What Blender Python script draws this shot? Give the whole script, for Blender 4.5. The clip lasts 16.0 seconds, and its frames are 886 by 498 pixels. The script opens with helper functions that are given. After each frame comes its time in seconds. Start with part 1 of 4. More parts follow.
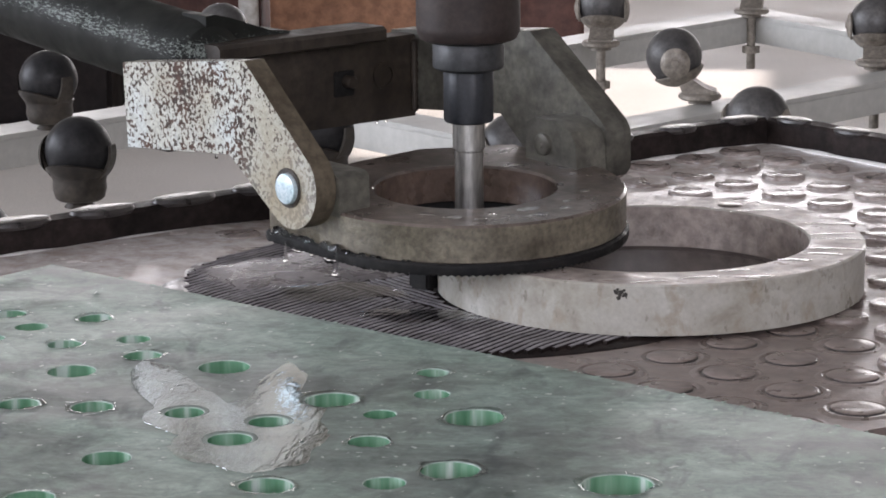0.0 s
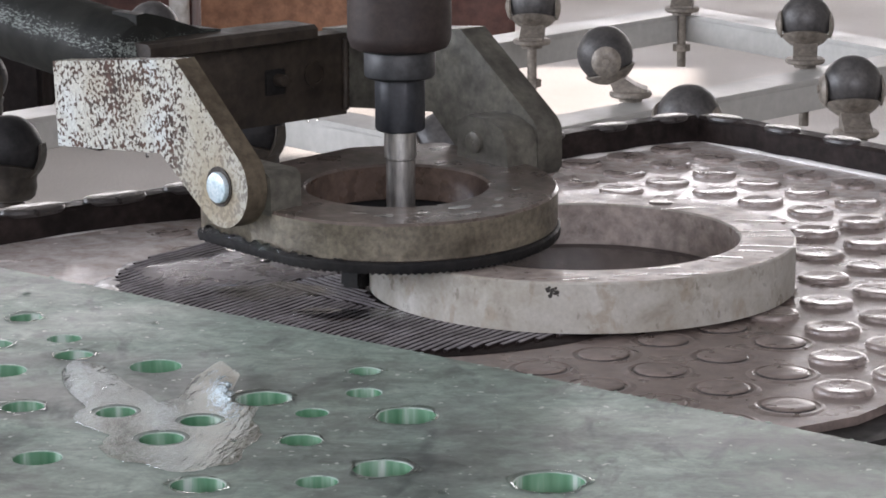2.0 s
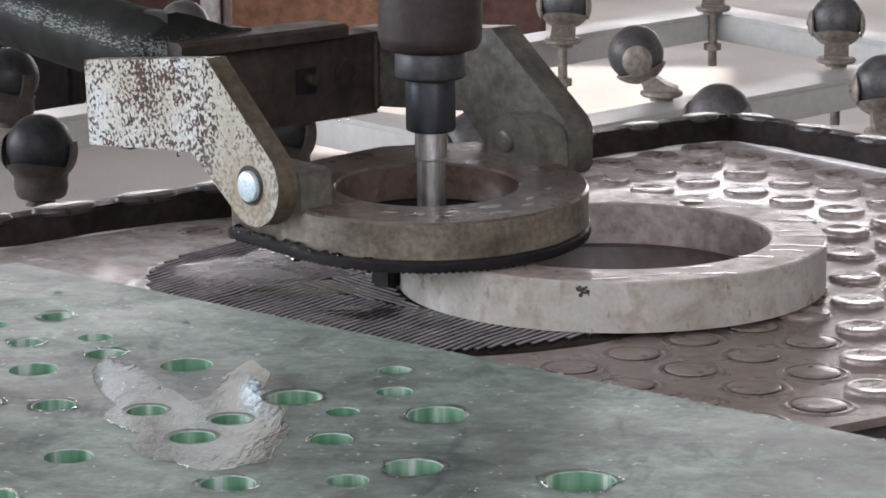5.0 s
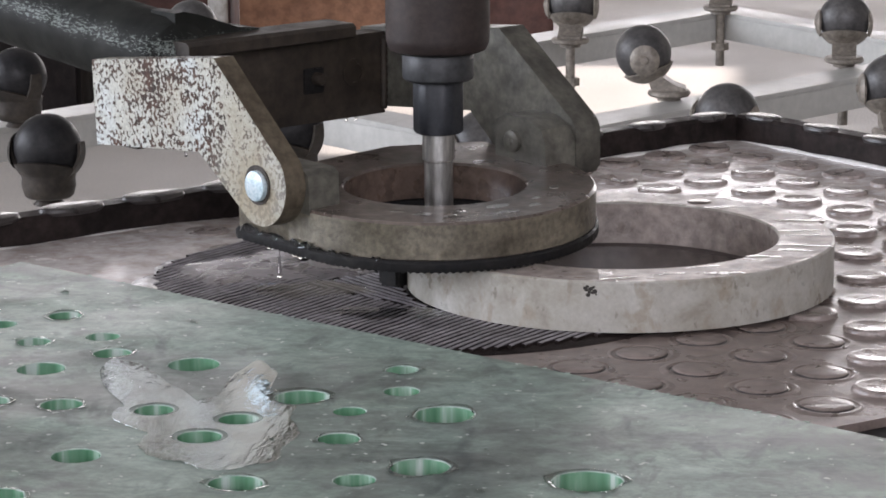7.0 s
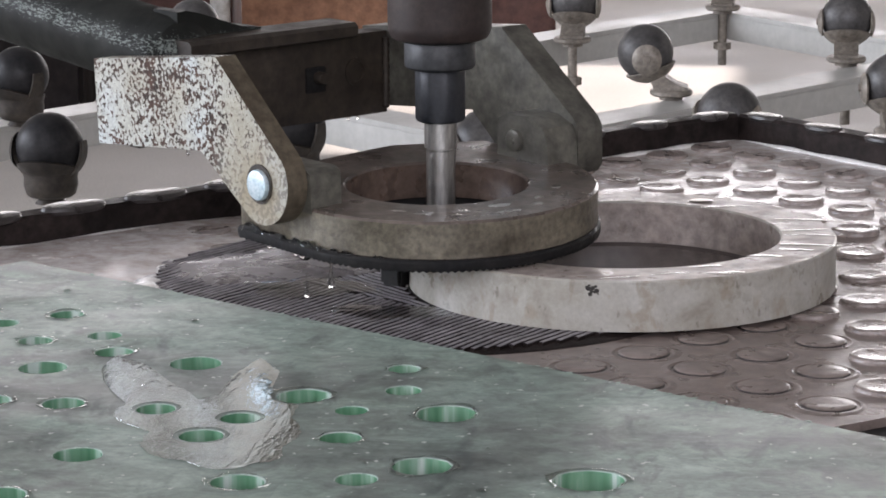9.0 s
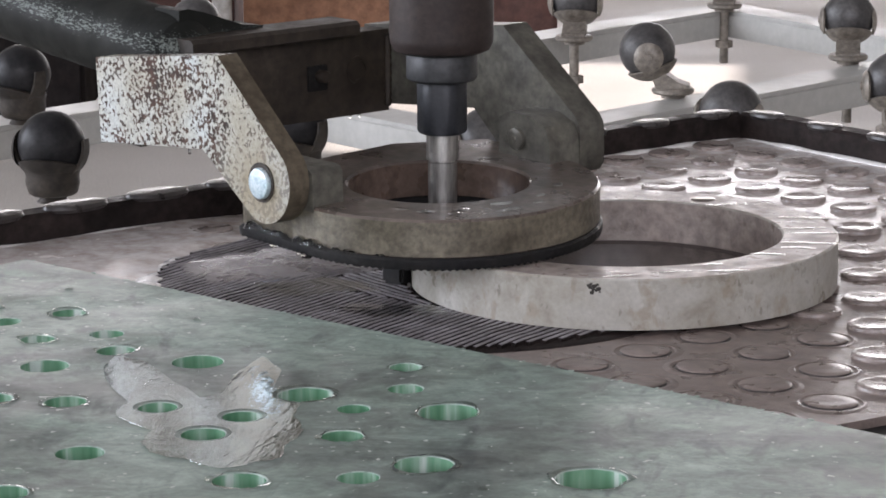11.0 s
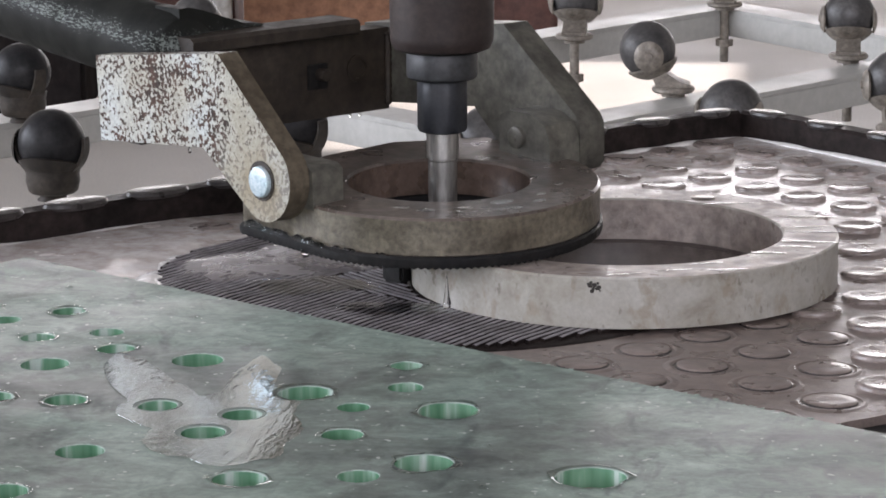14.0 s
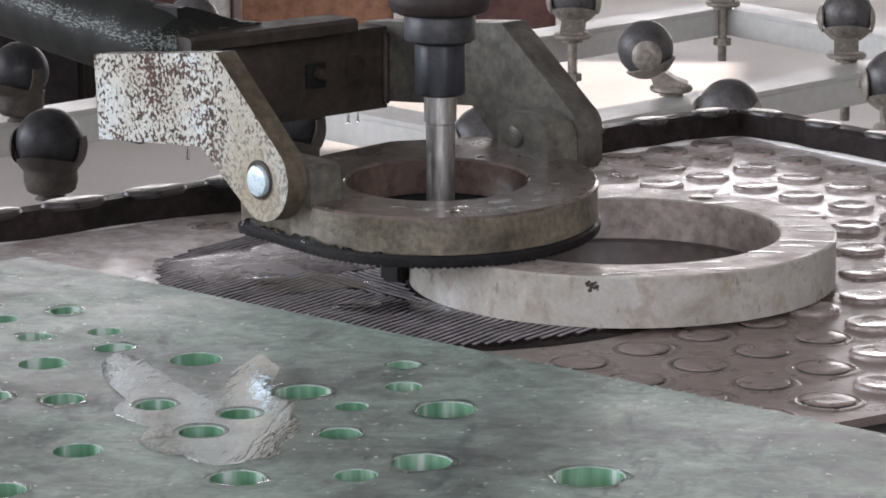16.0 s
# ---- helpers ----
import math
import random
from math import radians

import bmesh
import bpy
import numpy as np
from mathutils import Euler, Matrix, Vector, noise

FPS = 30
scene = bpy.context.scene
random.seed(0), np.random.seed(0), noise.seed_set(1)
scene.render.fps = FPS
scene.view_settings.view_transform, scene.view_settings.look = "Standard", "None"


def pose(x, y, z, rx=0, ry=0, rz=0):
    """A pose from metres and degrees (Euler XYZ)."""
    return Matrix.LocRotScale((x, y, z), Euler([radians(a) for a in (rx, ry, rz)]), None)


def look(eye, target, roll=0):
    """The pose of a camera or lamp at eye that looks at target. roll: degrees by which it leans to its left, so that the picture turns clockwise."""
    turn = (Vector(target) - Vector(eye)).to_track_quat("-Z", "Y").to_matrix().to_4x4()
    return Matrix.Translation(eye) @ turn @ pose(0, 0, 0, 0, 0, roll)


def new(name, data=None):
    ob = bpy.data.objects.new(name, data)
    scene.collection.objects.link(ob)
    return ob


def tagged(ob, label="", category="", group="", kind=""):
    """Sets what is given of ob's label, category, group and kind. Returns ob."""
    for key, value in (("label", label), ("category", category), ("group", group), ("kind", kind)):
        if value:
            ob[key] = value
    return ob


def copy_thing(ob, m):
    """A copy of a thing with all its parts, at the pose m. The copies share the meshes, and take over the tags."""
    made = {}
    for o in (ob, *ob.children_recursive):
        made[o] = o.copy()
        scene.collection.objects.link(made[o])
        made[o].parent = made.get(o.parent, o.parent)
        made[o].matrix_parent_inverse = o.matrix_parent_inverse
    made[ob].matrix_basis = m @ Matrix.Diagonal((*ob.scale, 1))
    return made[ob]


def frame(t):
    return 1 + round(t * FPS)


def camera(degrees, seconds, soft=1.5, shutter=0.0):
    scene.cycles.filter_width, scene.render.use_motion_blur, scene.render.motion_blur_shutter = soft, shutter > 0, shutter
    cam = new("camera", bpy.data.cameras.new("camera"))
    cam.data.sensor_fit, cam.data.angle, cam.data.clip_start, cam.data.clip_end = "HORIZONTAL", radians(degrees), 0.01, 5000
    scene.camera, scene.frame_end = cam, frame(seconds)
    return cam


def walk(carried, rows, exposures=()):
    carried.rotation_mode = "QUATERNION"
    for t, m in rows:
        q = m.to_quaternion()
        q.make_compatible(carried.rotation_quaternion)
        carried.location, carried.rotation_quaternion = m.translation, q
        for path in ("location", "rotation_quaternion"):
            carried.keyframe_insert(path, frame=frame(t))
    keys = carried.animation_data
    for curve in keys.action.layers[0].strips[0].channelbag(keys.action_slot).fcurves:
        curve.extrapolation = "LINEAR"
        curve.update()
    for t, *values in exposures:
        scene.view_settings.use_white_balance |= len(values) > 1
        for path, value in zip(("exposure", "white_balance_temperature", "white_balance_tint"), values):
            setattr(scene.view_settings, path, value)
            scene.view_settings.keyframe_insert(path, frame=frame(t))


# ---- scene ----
# camera: a tripod head that pans a little and then settles
EYE = (0.045, -1.227, 0.331)
PATH = [
    (0.0, 6.663, -12.345, -0.469), (0.5, 6.004, -12.375, -0.487), (1.0, 5.525, -12.377, -0.383), (1.5, 5.276, -12.39, -0.317),
    (2.0, 5.24, -12.389, -0.308), (2.5, 5.321, -12.389, -0.322), (3.0, 5.472, -12.393, -0.33), (3.5, 5.612, -12.392, -0.362),
    (4.0, 5.719, -12.394, -0.368), (6.5, 6.011, -12.415, -0.401), (7.0, 6.032, -12.41, -0.399), (7.5, 6.038, -12.414, -0.402),
    (8.0, 6.053, -12.417, -0.381), (8.5, 6.053, -12.425, -0.376), (9.0, 6.073, -12.427, -0.362), (11.5, 6.115, -12.465, -0.401),
    (12.0, 6.102, -12.465, -0.389), (12.5, 6.089, -12.465, -0.379), (13.0, 6.104, -12.47, -0.358), (13.5, 6.106, -12.481, -0.356),
    (14.0, 6.114, -12.492, -0.352), (14.5, 6.125, -12.497, -0.358), (15.0, 6.105, -12.496, -0.366), (15.5, 6.104, -12.504, -0.339),
    (16.0, 6.071, -12.508, -0.329)]

EXPO = 0.0
cam = camera(17.9, 16.0, soft=1.75)
walk(cam, [(t, pose(*EYE, 90 + p, 0, y) @ pose(0, 0, 0, 0, 0, r)) for t, y, p, r in PATH],
     exposures=[(0.0, EXPO, 6500, 19), (16.0, EXPO, 6500, 19)])

# world, sun and area lamps in the openings of the unseen hall
SUN_EL, SUN_AZ = 52.0, 205.0
world = bpy.data.worlds.new("sky")
scene.world = world
world.use_nodes = True
wn = world.node_tree
sky = wn.nodes.new("ShaderNodeTexSky")
sky.sky_type, sky.sun_disc = "NISHITA", False
sky.sun_elevation, sky.sun_rotation = radians(SUN_EL), radians(25.0)
wn.links.new(sky.outputs[0], wn.nodes["Background"].inputs[0])
wn.nodes["Background"].inputs[1].default_value = 0.12

FLOOR_Z = -0.9


def sun_lamp(strength):
    data = bpy.data.lights.new("sun", "SUN")
    data.energy, data.angle, data.color = strength, radians(0.6), (1.0, 0.94, 0.86)
    ob = new("sun", data)
    ob.matrix_world = look((1.6, 10.5, 6.0), (-0.6, 6.6, FLOOR_Z))
    return ob


def opening_light(name, centre, target, w, h, power, color):
    data = bpy.data.lights.new(name, "AREA")
    data.shape, data.size, data.size_y = "RECTANGLE", w, h
    data.energy, data.color = power, color
    ob = new(name, data)
    ob.matrix_world = look(centre, target)
    return ob


sun_lamp(5.0)
opening_light("daylight_back", (2.25, 13.8, 1.45), (2.25, 0, 1.45), 7.6, 2.4, 300, (1.0, 0.97, 0.93))
# smaller lamp added to brighten the left mat and floor
opening_light("daylight_back", (-3.9, 13.8, 1.455), (-3.9, 0, 1.455), 2.6, 2.4, 85, (1.0, 0.97, 0.93))
opening_light("daylight_left", (-5.8, -0.5, 1.6), (0, -0.5, 1.6), 6.0, 2.8, 420, (0.86, 0.94, 1.0))
# fill lamp added for the near faces, behind the camera
opening_light("fill_front", (1.0, -5.8, 2.2), (1.0, 0, 2.2), 6.0, 2.4, 230, (0.95, 0.97, 1.0))


# ---- materials ----
def shader(name, color, rough=0.5, metal=0.0, ior=1.5, spec=0.5, trans=0.0, coat=0.0):
    m = bpy.data.materials.new(name)
    m.use_nodes = True
    b = m.node_tree.nodes["Principled BSDF"]
    b.inputs["Base Color"].default_value = (*color, 1)
    b.inputs["Roughness"].default_value = rough
    b.inputs["Metallic"].default_value = metal
    b.inputs["IOR"].default_value = ior
    b.inputs["Specular IOR Level"].default_value = spec
    b.inputs["Transmission Weight"].default_value = trans
    b.inputs["Coat Weight"].default_value = coat
    b.inputs["Coat Roughness"].default_value = 0.06
    return m


def coords(m, stretch=(1, 1, 1)):
    n = m.node_tree.nodes
    c, mp = n.new("ShaderNodeTexCoord"), n.new("ShaderNodeMapping")
    mp.inputs["Scale"].default_value = stretch
    m.node_tree.links.new(c.outputs["Object"], mp.inputs["Vector"])
    return mp.outputs[0]


def noise_out(m, scale, detail=4, rough=0.55, stretch=(1, 1, 1), dist=0.0):
    n = m.node_tree.nodes.new("ShaderNodeTexNoise")
    n.inputs["Scale"].default_value, n.inputs["Detail"].default_value = scale, detail
    n.inputs["Roughness"].default_value, n.inputs["Distortion"].default_value = rough, dist
    m.node_tree.links.new(coords(m, stretch), n.inputs["Vector"])
    return n.outputs["Fac"]


def ramp(m, fac, stops):
    r = m.node_tree.nodes.new("ShaderNodeValToRGB")
    els = r.color_ramp.elements
    while len(els) < len(stops):
        els.new(0.5)
    for el, (pos, col) in zip(els, stops):
        el.position = pos
        el.color = (*col, 1) if len(col) == 3 else col
    m.node_tree.links.new(fac, r.inputs[0])
    return r.outputs[0]


def blend(m, fac, a, b, mode="MIX"):
    x = m.node_tree.nodes.new("ShaderNodeMix")
    x.data_type, x.blend_type = "RGBA", mode
    for sock, v in ((x.inputs[0], fac), (x.inputs[6], a), (x.inputs[7], b)):
        if hasattr(v, "links"):
            m.node_tree.links.new(v, sock)
        elif isinstance(v, (int, float)):
            sock.default_value = v
        else:
            sock.default_value = (*v, 1)
    return x.outputs[2]


def feed(m, out, name):
    m.node_tree.links.new(out, m.node_tree.nodes["Principled BSDF"].inputs[name])


def grey(lo, hi, p0=0.35, p1=0.65):
    return [(p0, (lo,) * 3), (p1, (hi,) * 3)]


def bump(m, out, strength, distance):
    b = m.node_tree.nodes.new("ShaderNodeBump")
    b.inputs["Strength"].default_value, b.inputs["Distance"].default_value = strength, distance
    m.node_tree.links.new(out, b.inputs["Height"])
    m.node_tree.links.new(b.outputs[0], m.node_tree.nodes["Principled BSDF"].inputs["Normal"])


def mottled(name, a, b, scale, rough=(0.4, 0.6), metal=0.0, fine=None, bump_d=0.0002, coat=0.0, stretch=(1, 1, 1), spec=0.5, mark=0.5):
    """Two colours in broad stains, a finer grain over them and a relief of the same grain."""
    m = shader(name, a, rough[0], metal, coat=coat, spec=spec)
    broad = ramp(m, noise_out(m, scale, 5, 0.6, stretch), [(0.32, a), (0.68, b)])
    grain = noise_out(m, fine or scale * 9, 4, 0.65, stretch)
    col = blend(m, mark, broad, ramp(m, grain, grey(0.25, 0.85)), "OVERLAY")
    feed(m, col, "Base Color")
    feed(m, ramp(m, noise_out(m, scale * 2.3, 4), grey(rough[0], rough[1])), "Roughness")
    bump(m, grain, 0.6, bump_d)
    return m


M = {}
M["concrete"] = mottled("floor_concrete", (0.45, 0.425, 0.39), (0.53, 0.50, 0.465), 1.4, (0.6, 0.8), fine=260, bump_d=0.0002)
M["plaster"] = mottled("wall_plaster", (0.50, 0.48, 0.45), (0.62, 0.60, 0.56), 0.7, (0.8, 0.9), fine=20, bump_d=0.001)
M["roof"] = mottled("roof_sheet", (0.30, 0.30, 0.30), (0.40, 0.40, 0.39), 0.8, (0.6, 0.8), fine=16, bump_d=0.001)
M["bed"] = mottled("bed_steel", (0.012, 0.012, 0.012), (0.03, 0.026, 0.024), 18, (0.4, 0.7))
M["mat"] = mottled("mat_rubber", (0.165, 0.128, 0.112), (0.215, 0.172, 0.155), 14, (0.24, 0.42), fine=130, bump_d=0.0005, coat=0.12)
M["stud"] = mottled("stud_rubber", (0.20, 0.16, 0.143), (0.29, 0.245, 0.225), 30, (0.20, 0.42), fine=240, bump_d=0.0007, coat=0.4)
M["border"] = mottled("border_rubber", (0.011, 0.009, 0.0085), (0.032, 0.024, 0.022), 26, (0.3, 0.65), fine=160, bump_d=0.0006, spec=0.1)
M["wet_border"] = mottled("wet_border_rubber", (0.016, 0.014, 0.014), (0.04, 0.034, 0.032), 40, (0.26, 0.5), fine=200, bump_d=0.0010, coat=0.2)
M["pad"] = mottled("pad_rubber", (0.115, 0.104, 0.110), (0.25, 0.232, 0.242), 34, (0.42, 0.65), fine=200, bump_d=0.0003, coat=0.03)
M["rubber"] = mottled("black_rubber", (0.007, 0.007, 0.008), (0.018, 0.017, 0.016), 60, (0.4, 0.7), fine=300, bump_d=0.0006, spec=0.25)
M["cast"] = mottled("cast_metal", (0.070, 0.059, 0.042), (0.215, 0.188, 0.140), 34, (0.30, 0.55), metal=0.25, fine=300, bump_d=0.0007, coat=0.2)
M["wetcast"] = mottled("wet_cast_metal", (0.068, 0.052, 0.043), (0.145, 0.115, 0.098), 22, (0.24, 0.46), metal=0.15, fine=150, bump_d=0.0005, coat=0.35)
M["bore"] = mottled("rusty_wet_bore", (0.072, 0.050, 0.040), (0.145, 0.102, 0.080), 34, (0.22, 0.4), metal=0.1, fine=180, bump_d=0.0006, coat=0.4)
M["dark_steel"] = mottled("dark_wet_steel", (0.015, 0.0105, 0.0075), (0.048, 0.036, 0.026), 26, (0.45, 0.72), metal=0.1, fine=170, bump_d=0.0005, coat=0.04)
M["edge_steel"] = mottled("sawn_edge_steel", (0.09, 0.07, 0.048), (0.17, 0.14, 0.10), 30, (0.4, 0.6), metal=0.4, fine=190, bump_d=0.0004)
M["bolt"] = mottled("zinc_bolt", (0.36, 0.48, 0.53), (0.62, 0.71, 0.75), 160, (0.3, 0.55), metal=0.35, fine=600, bump_d=0.0003)
M["steel"] = mottled("wet_drill_steel", (0.30, 0.29, 0.275), (0.42, 0.41, 0.39), 60, (0.32, 0.46), metal=0.85, fine=420, bump_d=0.0001, stretch=(1, 1, 0.15))
M["chuck"] = mottled("blackened_chuck", (0.013, 0.0145, 0.018), (0.026, 0.028, 0.033), 60, (0.42, 0.6), metal=0.2)
M["housing"] = mottled("spindle_housing", (0.019, 0.012, 0.011), (0.040, 0.028, 0.024), 30, (0.45, 0.65), metal=0.1)
M["collar"] = mottled("grey_collar", (0.026, 0.027, 0.029), (0.05, 0.051, 0.053), 40, (0.4, 0.6), metal=0.2)
M["black_box"] = mottled("black_brown_board", (0.006, 0.005, 0.005), (0.016, 0.012, 0.011), 5, (0.7, 0.9), spec=0.15)
M["inner_steel"] = mottled("oily_grey_steel", (0.055, 0.051, 0.043), (0.15, 0.143, 0.118), 26, (0.3, 0.6), metal=0.25, fine=170, bump_d=0.0005, coat=0.1)
M["ball"] = mottled("castor_ball", (0.026, 0.025, 0.026), (0.072, 0.067, 0.064), 40, (0.34, 0.55), fine=260, bump_d=0.0002)
M["zinc"] = mottled("dull_zinc", (0.13, 0.112, 0.092), (0.27, 0.24, 0.205), 40, (0.35, 0.6), metal=0.3, fine=200)
# darker ball and grimy zinc: the shade on some castors is in these colours
M["shaded_ball"] = mottled("shaded_black_ball", (0.008, 0.008, 0.009), (0.022, 0.021, 0.022), 50, (0.35, 0.55), fine=260, bump_d=0.0002, spec=0.25)
M["grime_shade"] = mottled("shaded_grimy_zinc", (0.014, 0.011, 0.009), (0.052, 0.042, 0.033), 46, (0.35, 0.65), metal=0.2, fine=220)
M["rail"] = mottled("white_painted_rail", (0.35, 0.345, 0.32), (0.44, 0.435, 0.41), 6, (0.32, 0.48), fine=90, bump_d=0.0001, mark=0.12)
M["carton"] = mottled("brown_carton", (0.24, 0.115, 0.065), (0.32, 0.165, 0.10), 3, (0.7, 0.9), fine=26)
M["redwood"] = mottled("red_brown_board", (0.06, 0.026, 0.021), (0.10, 0.045, 0.036), 4, (0.6, 0.8), fine=30)
M["post"] = mottled("pale_post", (0.55, 0.53, 0.50), (0.66, 0.64, 0.60), 5, (0.5, 0.7))
M["ink"] = shader("dark_stain", (0.03, 0.026, 0.022), 0.7)


def stone_material():
    m = shader("white_stone", (0.5, 0.48, 0.44), 0.5)
    broad = ramp(m, noise_out(m, 30, 4, 0.6, dist=0.6), [(0.30, (0.22, 0.19, 0.15)), (0.45, (0.35, 0.328, 0.283)), (0.70, (0.465, 0.452, 0.415))])
    blot = ramp(m, noise_out(m, 70, 4, 0.6, (1, 1, 0.6), 0.5), [(0.53, (0, 0, 0)), (0.63, (0.7,) * 3)])
    col = blend(m, blot, broad, (0.30, 0.255, 0.195))
    grime_shade = ramp(m, noise_out(m, 240, 3, 0.6, (1, 1, 0.5)), [(0.64, (0, 0, 0)), (0.72, (0.6,) * 3)])
    col = blend(m, grime_shade, col, (0.16, 0.14, 0.11))
    feed(m, blend(m, 0.14, col, ramp(m, noise_out(m, 420, 4, 0.7), grey(0.25, 0.8)), "OVERLAY"), "Base Color")
    feed(m, ramp(m, noise_out(m, 60), grey(0.24, 0.5)), "Roughness")
    bump(m, noise_out(m, 140, 4), 0.5, 0.0004)
    return m


def rusty_paint():
    m = shader("rusty_white_paint", (0.6, 0.62, 0.58), 0.5)
    t = m.node_tree
    paint = ramp(m, noise_out(m, 24, 4), [(0.3, (0.36, 0.335, 0.265)), (0.5, (0.45, 0.45, 0.40)), (0.66, (0.53, 0.575, 0.575))])
    paint = blend(m, 0.35, paint, ramp(m, noise_out(m, 500, 4, 0.7), grey(0.2, 0.8)), "OVERLAY")
    # tan staining that has run out round the pivot
    far = t.nodes.new("ShaderNodeVectorMath")
    far.operation = "DISTANCE"
    t.links.new(coords(m), far.inputs[0])
    far.inputs[1].default_value = (-0.003, -0.0948, 0.058)
    smear = t.nodes.new("ShaderNodeMath")
    smear.operation = "MULTIPLY_ADD"
    t.links.new(noise_out(m, 90, 4, 0.65), smear.inputs[0])
    smear.inputs[1].default_value = 0.030
    t.links.new(far.outputs["Value"], smear.inputs[2])
    tan = ramp(m, smear.outputs[0], [(0.026, (0.9,) * 3), (0.056, (0, 0, 0))])
    paint = blend(m, tan, paint, (0.30, 0.25, 0.165))
    rust_col = ramp(m, noise_out(m, 150, 3), [(0.3, (0.022, 0.015, 0.012)), (0.7, (0.092, 0.046, 0.031))])
    spots = noise_out(m, 430, 3, 0.55, dist=0.25)
    zone = noise_out(m, 30, 4, 0.65)
    mix = t.nodes.new("ShaderNodeMath")
    mix.operation = "MULTIPLY_ADD"
    t.links.new(zone, mix.inputs[0])
    mix.inputs[1].default_value = 0.6
    t.links.new(spots, mix.inputs[2])
    mask = ramp(m, mix.outputs[0], [(0.805, (0, 0, 0)), (0.832, (0.9,) * 3), (0.92, (1, 1, 1))])
    mask = blend(m, tan, mask, blend(m, 0.75, mask, (0, 0, 0)))
    feed(m, blend(m, mask, paint, rust_col), "Base Color")
    feed(m, ramp(m, mask, [(0.0, (0.36,) * 3), (1.0, (0.85,) * 3)]), "Roughness")
    bump(m, mix.outputs[0], 0.6, 0.0005)
    return m


def pipe_paint():
    """Dark paint, scuffed to bare metal in one long streak along the pipe's flank."""
    m = shader("worn_grey_pipe", (0.06, 0.065, 0.06), 0.5, spec=0.14)
    t = m.node_tree
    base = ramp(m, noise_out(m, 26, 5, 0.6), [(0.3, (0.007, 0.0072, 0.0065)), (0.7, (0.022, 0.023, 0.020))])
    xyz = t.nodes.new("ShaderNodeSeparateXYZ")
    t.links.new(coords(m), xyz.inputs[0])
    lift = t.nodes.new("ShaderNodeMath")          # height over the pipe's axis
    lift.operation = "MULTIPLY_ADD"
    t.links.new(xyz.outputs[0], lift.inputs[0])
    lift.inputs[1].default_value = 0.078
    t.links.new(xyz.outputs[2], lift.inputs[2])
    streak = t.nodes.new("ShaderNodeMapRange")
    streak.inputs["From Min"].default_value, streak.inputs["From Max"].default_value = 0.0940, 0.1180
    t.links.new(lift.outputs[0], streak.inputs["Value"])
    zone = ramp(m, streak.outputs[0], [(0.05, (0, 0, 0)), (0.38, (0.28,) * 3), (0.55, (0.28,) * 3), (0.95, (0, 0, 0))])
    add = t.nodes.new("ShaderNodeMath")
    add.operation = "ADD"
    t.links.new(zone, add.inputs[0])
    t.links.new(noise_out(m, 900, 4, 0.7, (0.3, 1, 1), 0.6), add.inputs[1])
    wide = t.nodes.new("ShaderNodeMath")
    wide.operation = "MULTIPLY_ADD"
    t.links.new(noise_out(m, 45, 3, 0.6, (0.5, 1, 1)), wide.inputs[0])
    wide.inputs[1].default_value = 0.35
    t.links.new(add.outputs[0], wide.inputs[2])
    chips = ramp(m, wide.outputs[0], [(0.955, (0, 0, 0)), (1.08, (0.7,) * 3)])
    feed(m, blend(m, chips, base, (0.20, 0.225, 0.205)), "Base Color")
    feed(m, ramp(m, noise_out(m, 60), grey(0.42, 0.7)), "Roughness")
    bump(m, noise_out(m, 210, 3), 0.4, 0.0004)
    return m


def glass_face():
    """Glass under a dried milky smear, with fine white grit; clear reflections only where it is wet."""
    m = shader("smeared_glass_face", (0.16, 0.21, 0.19), 0.4, ior=1.45, trans=0.1, coat=0.30)
    n = m.node_tree.nodes["Principled BSDF"]
    n.inputs["Coat IOR"].default_value = 1.5
    smear = noise_out(m, 7, 6, 0.62, (1, 1.7, 1), 0.7)
    col = ramp(m, smear, [(0.33, (0.115, 0.134, 0.125)), (0.45, (0.19, 0.236, 0.208)), (0.55, (0.242, 0.315, 0.268)), (0.72, (0.305, 0.388, 0.332))])
    cloud = ramp(m, noise_out(m, 38, 7, 0.72, (1, 1.2, 1), 0.9), [(0.36, (0.24,) * 3), (0.66, (0.80,) * 3)])
    col = blend(m, 0.6, col, cloud, "OVERLAY")
    blotch = ramp(m, noise_out(m, 26, 4, 0.65, (1.6, 0.7, 1), 0.5), [(0.56, (0, 0, 0)), (0.68, (0.6,) * 3)])
    col = blend(m, blotch, col, (0.045, 0.055, 0.06))
    col = blend(m, 0.4, col, ramp(m, noise_out(m, 170, 4, 0.7), grey(0.3, 0.72)), "OVERLAY")
    specks = ramp(m, noise_out(m, 260, 1, 0.4), [(0.735, (0, 0, 0)), (0.765, (0.8,) * 3)])
    feed(m, blend(m, specks, col, (0.66, 0.70, 0.66)), "Base Color")
    feed(m, ramp(m, noise_out(m, 11, 5, 0.65, (1, 1.5, 1), 0.6), grey(0.34, 0.55, 0.42, 0.66)), "Roughness")
    feed(m, ramp(m, noise_out(m, 16, 6, 0.68, (1, 1.5, 1), 0.7), grey(0.06, 0.24, 0.36, 0.64)), "Coat Roughness")
    bump(m, noise_out(m, 420, 3, 0.6), 0.2, 0.0003)
    wave = m.node_tree.nodes.new("ShaderNodeBump")
    wave.inputs["Strength"].default_value, wave.inputs["Distance"].default_value = 0.10, 0.0003
    m.node_tree.links.new(noise_out(m, 150, 3, 0.6), wave.inputs["Height"])
    feed(m, wave.outputs[0], "Coat Normal")
    return m


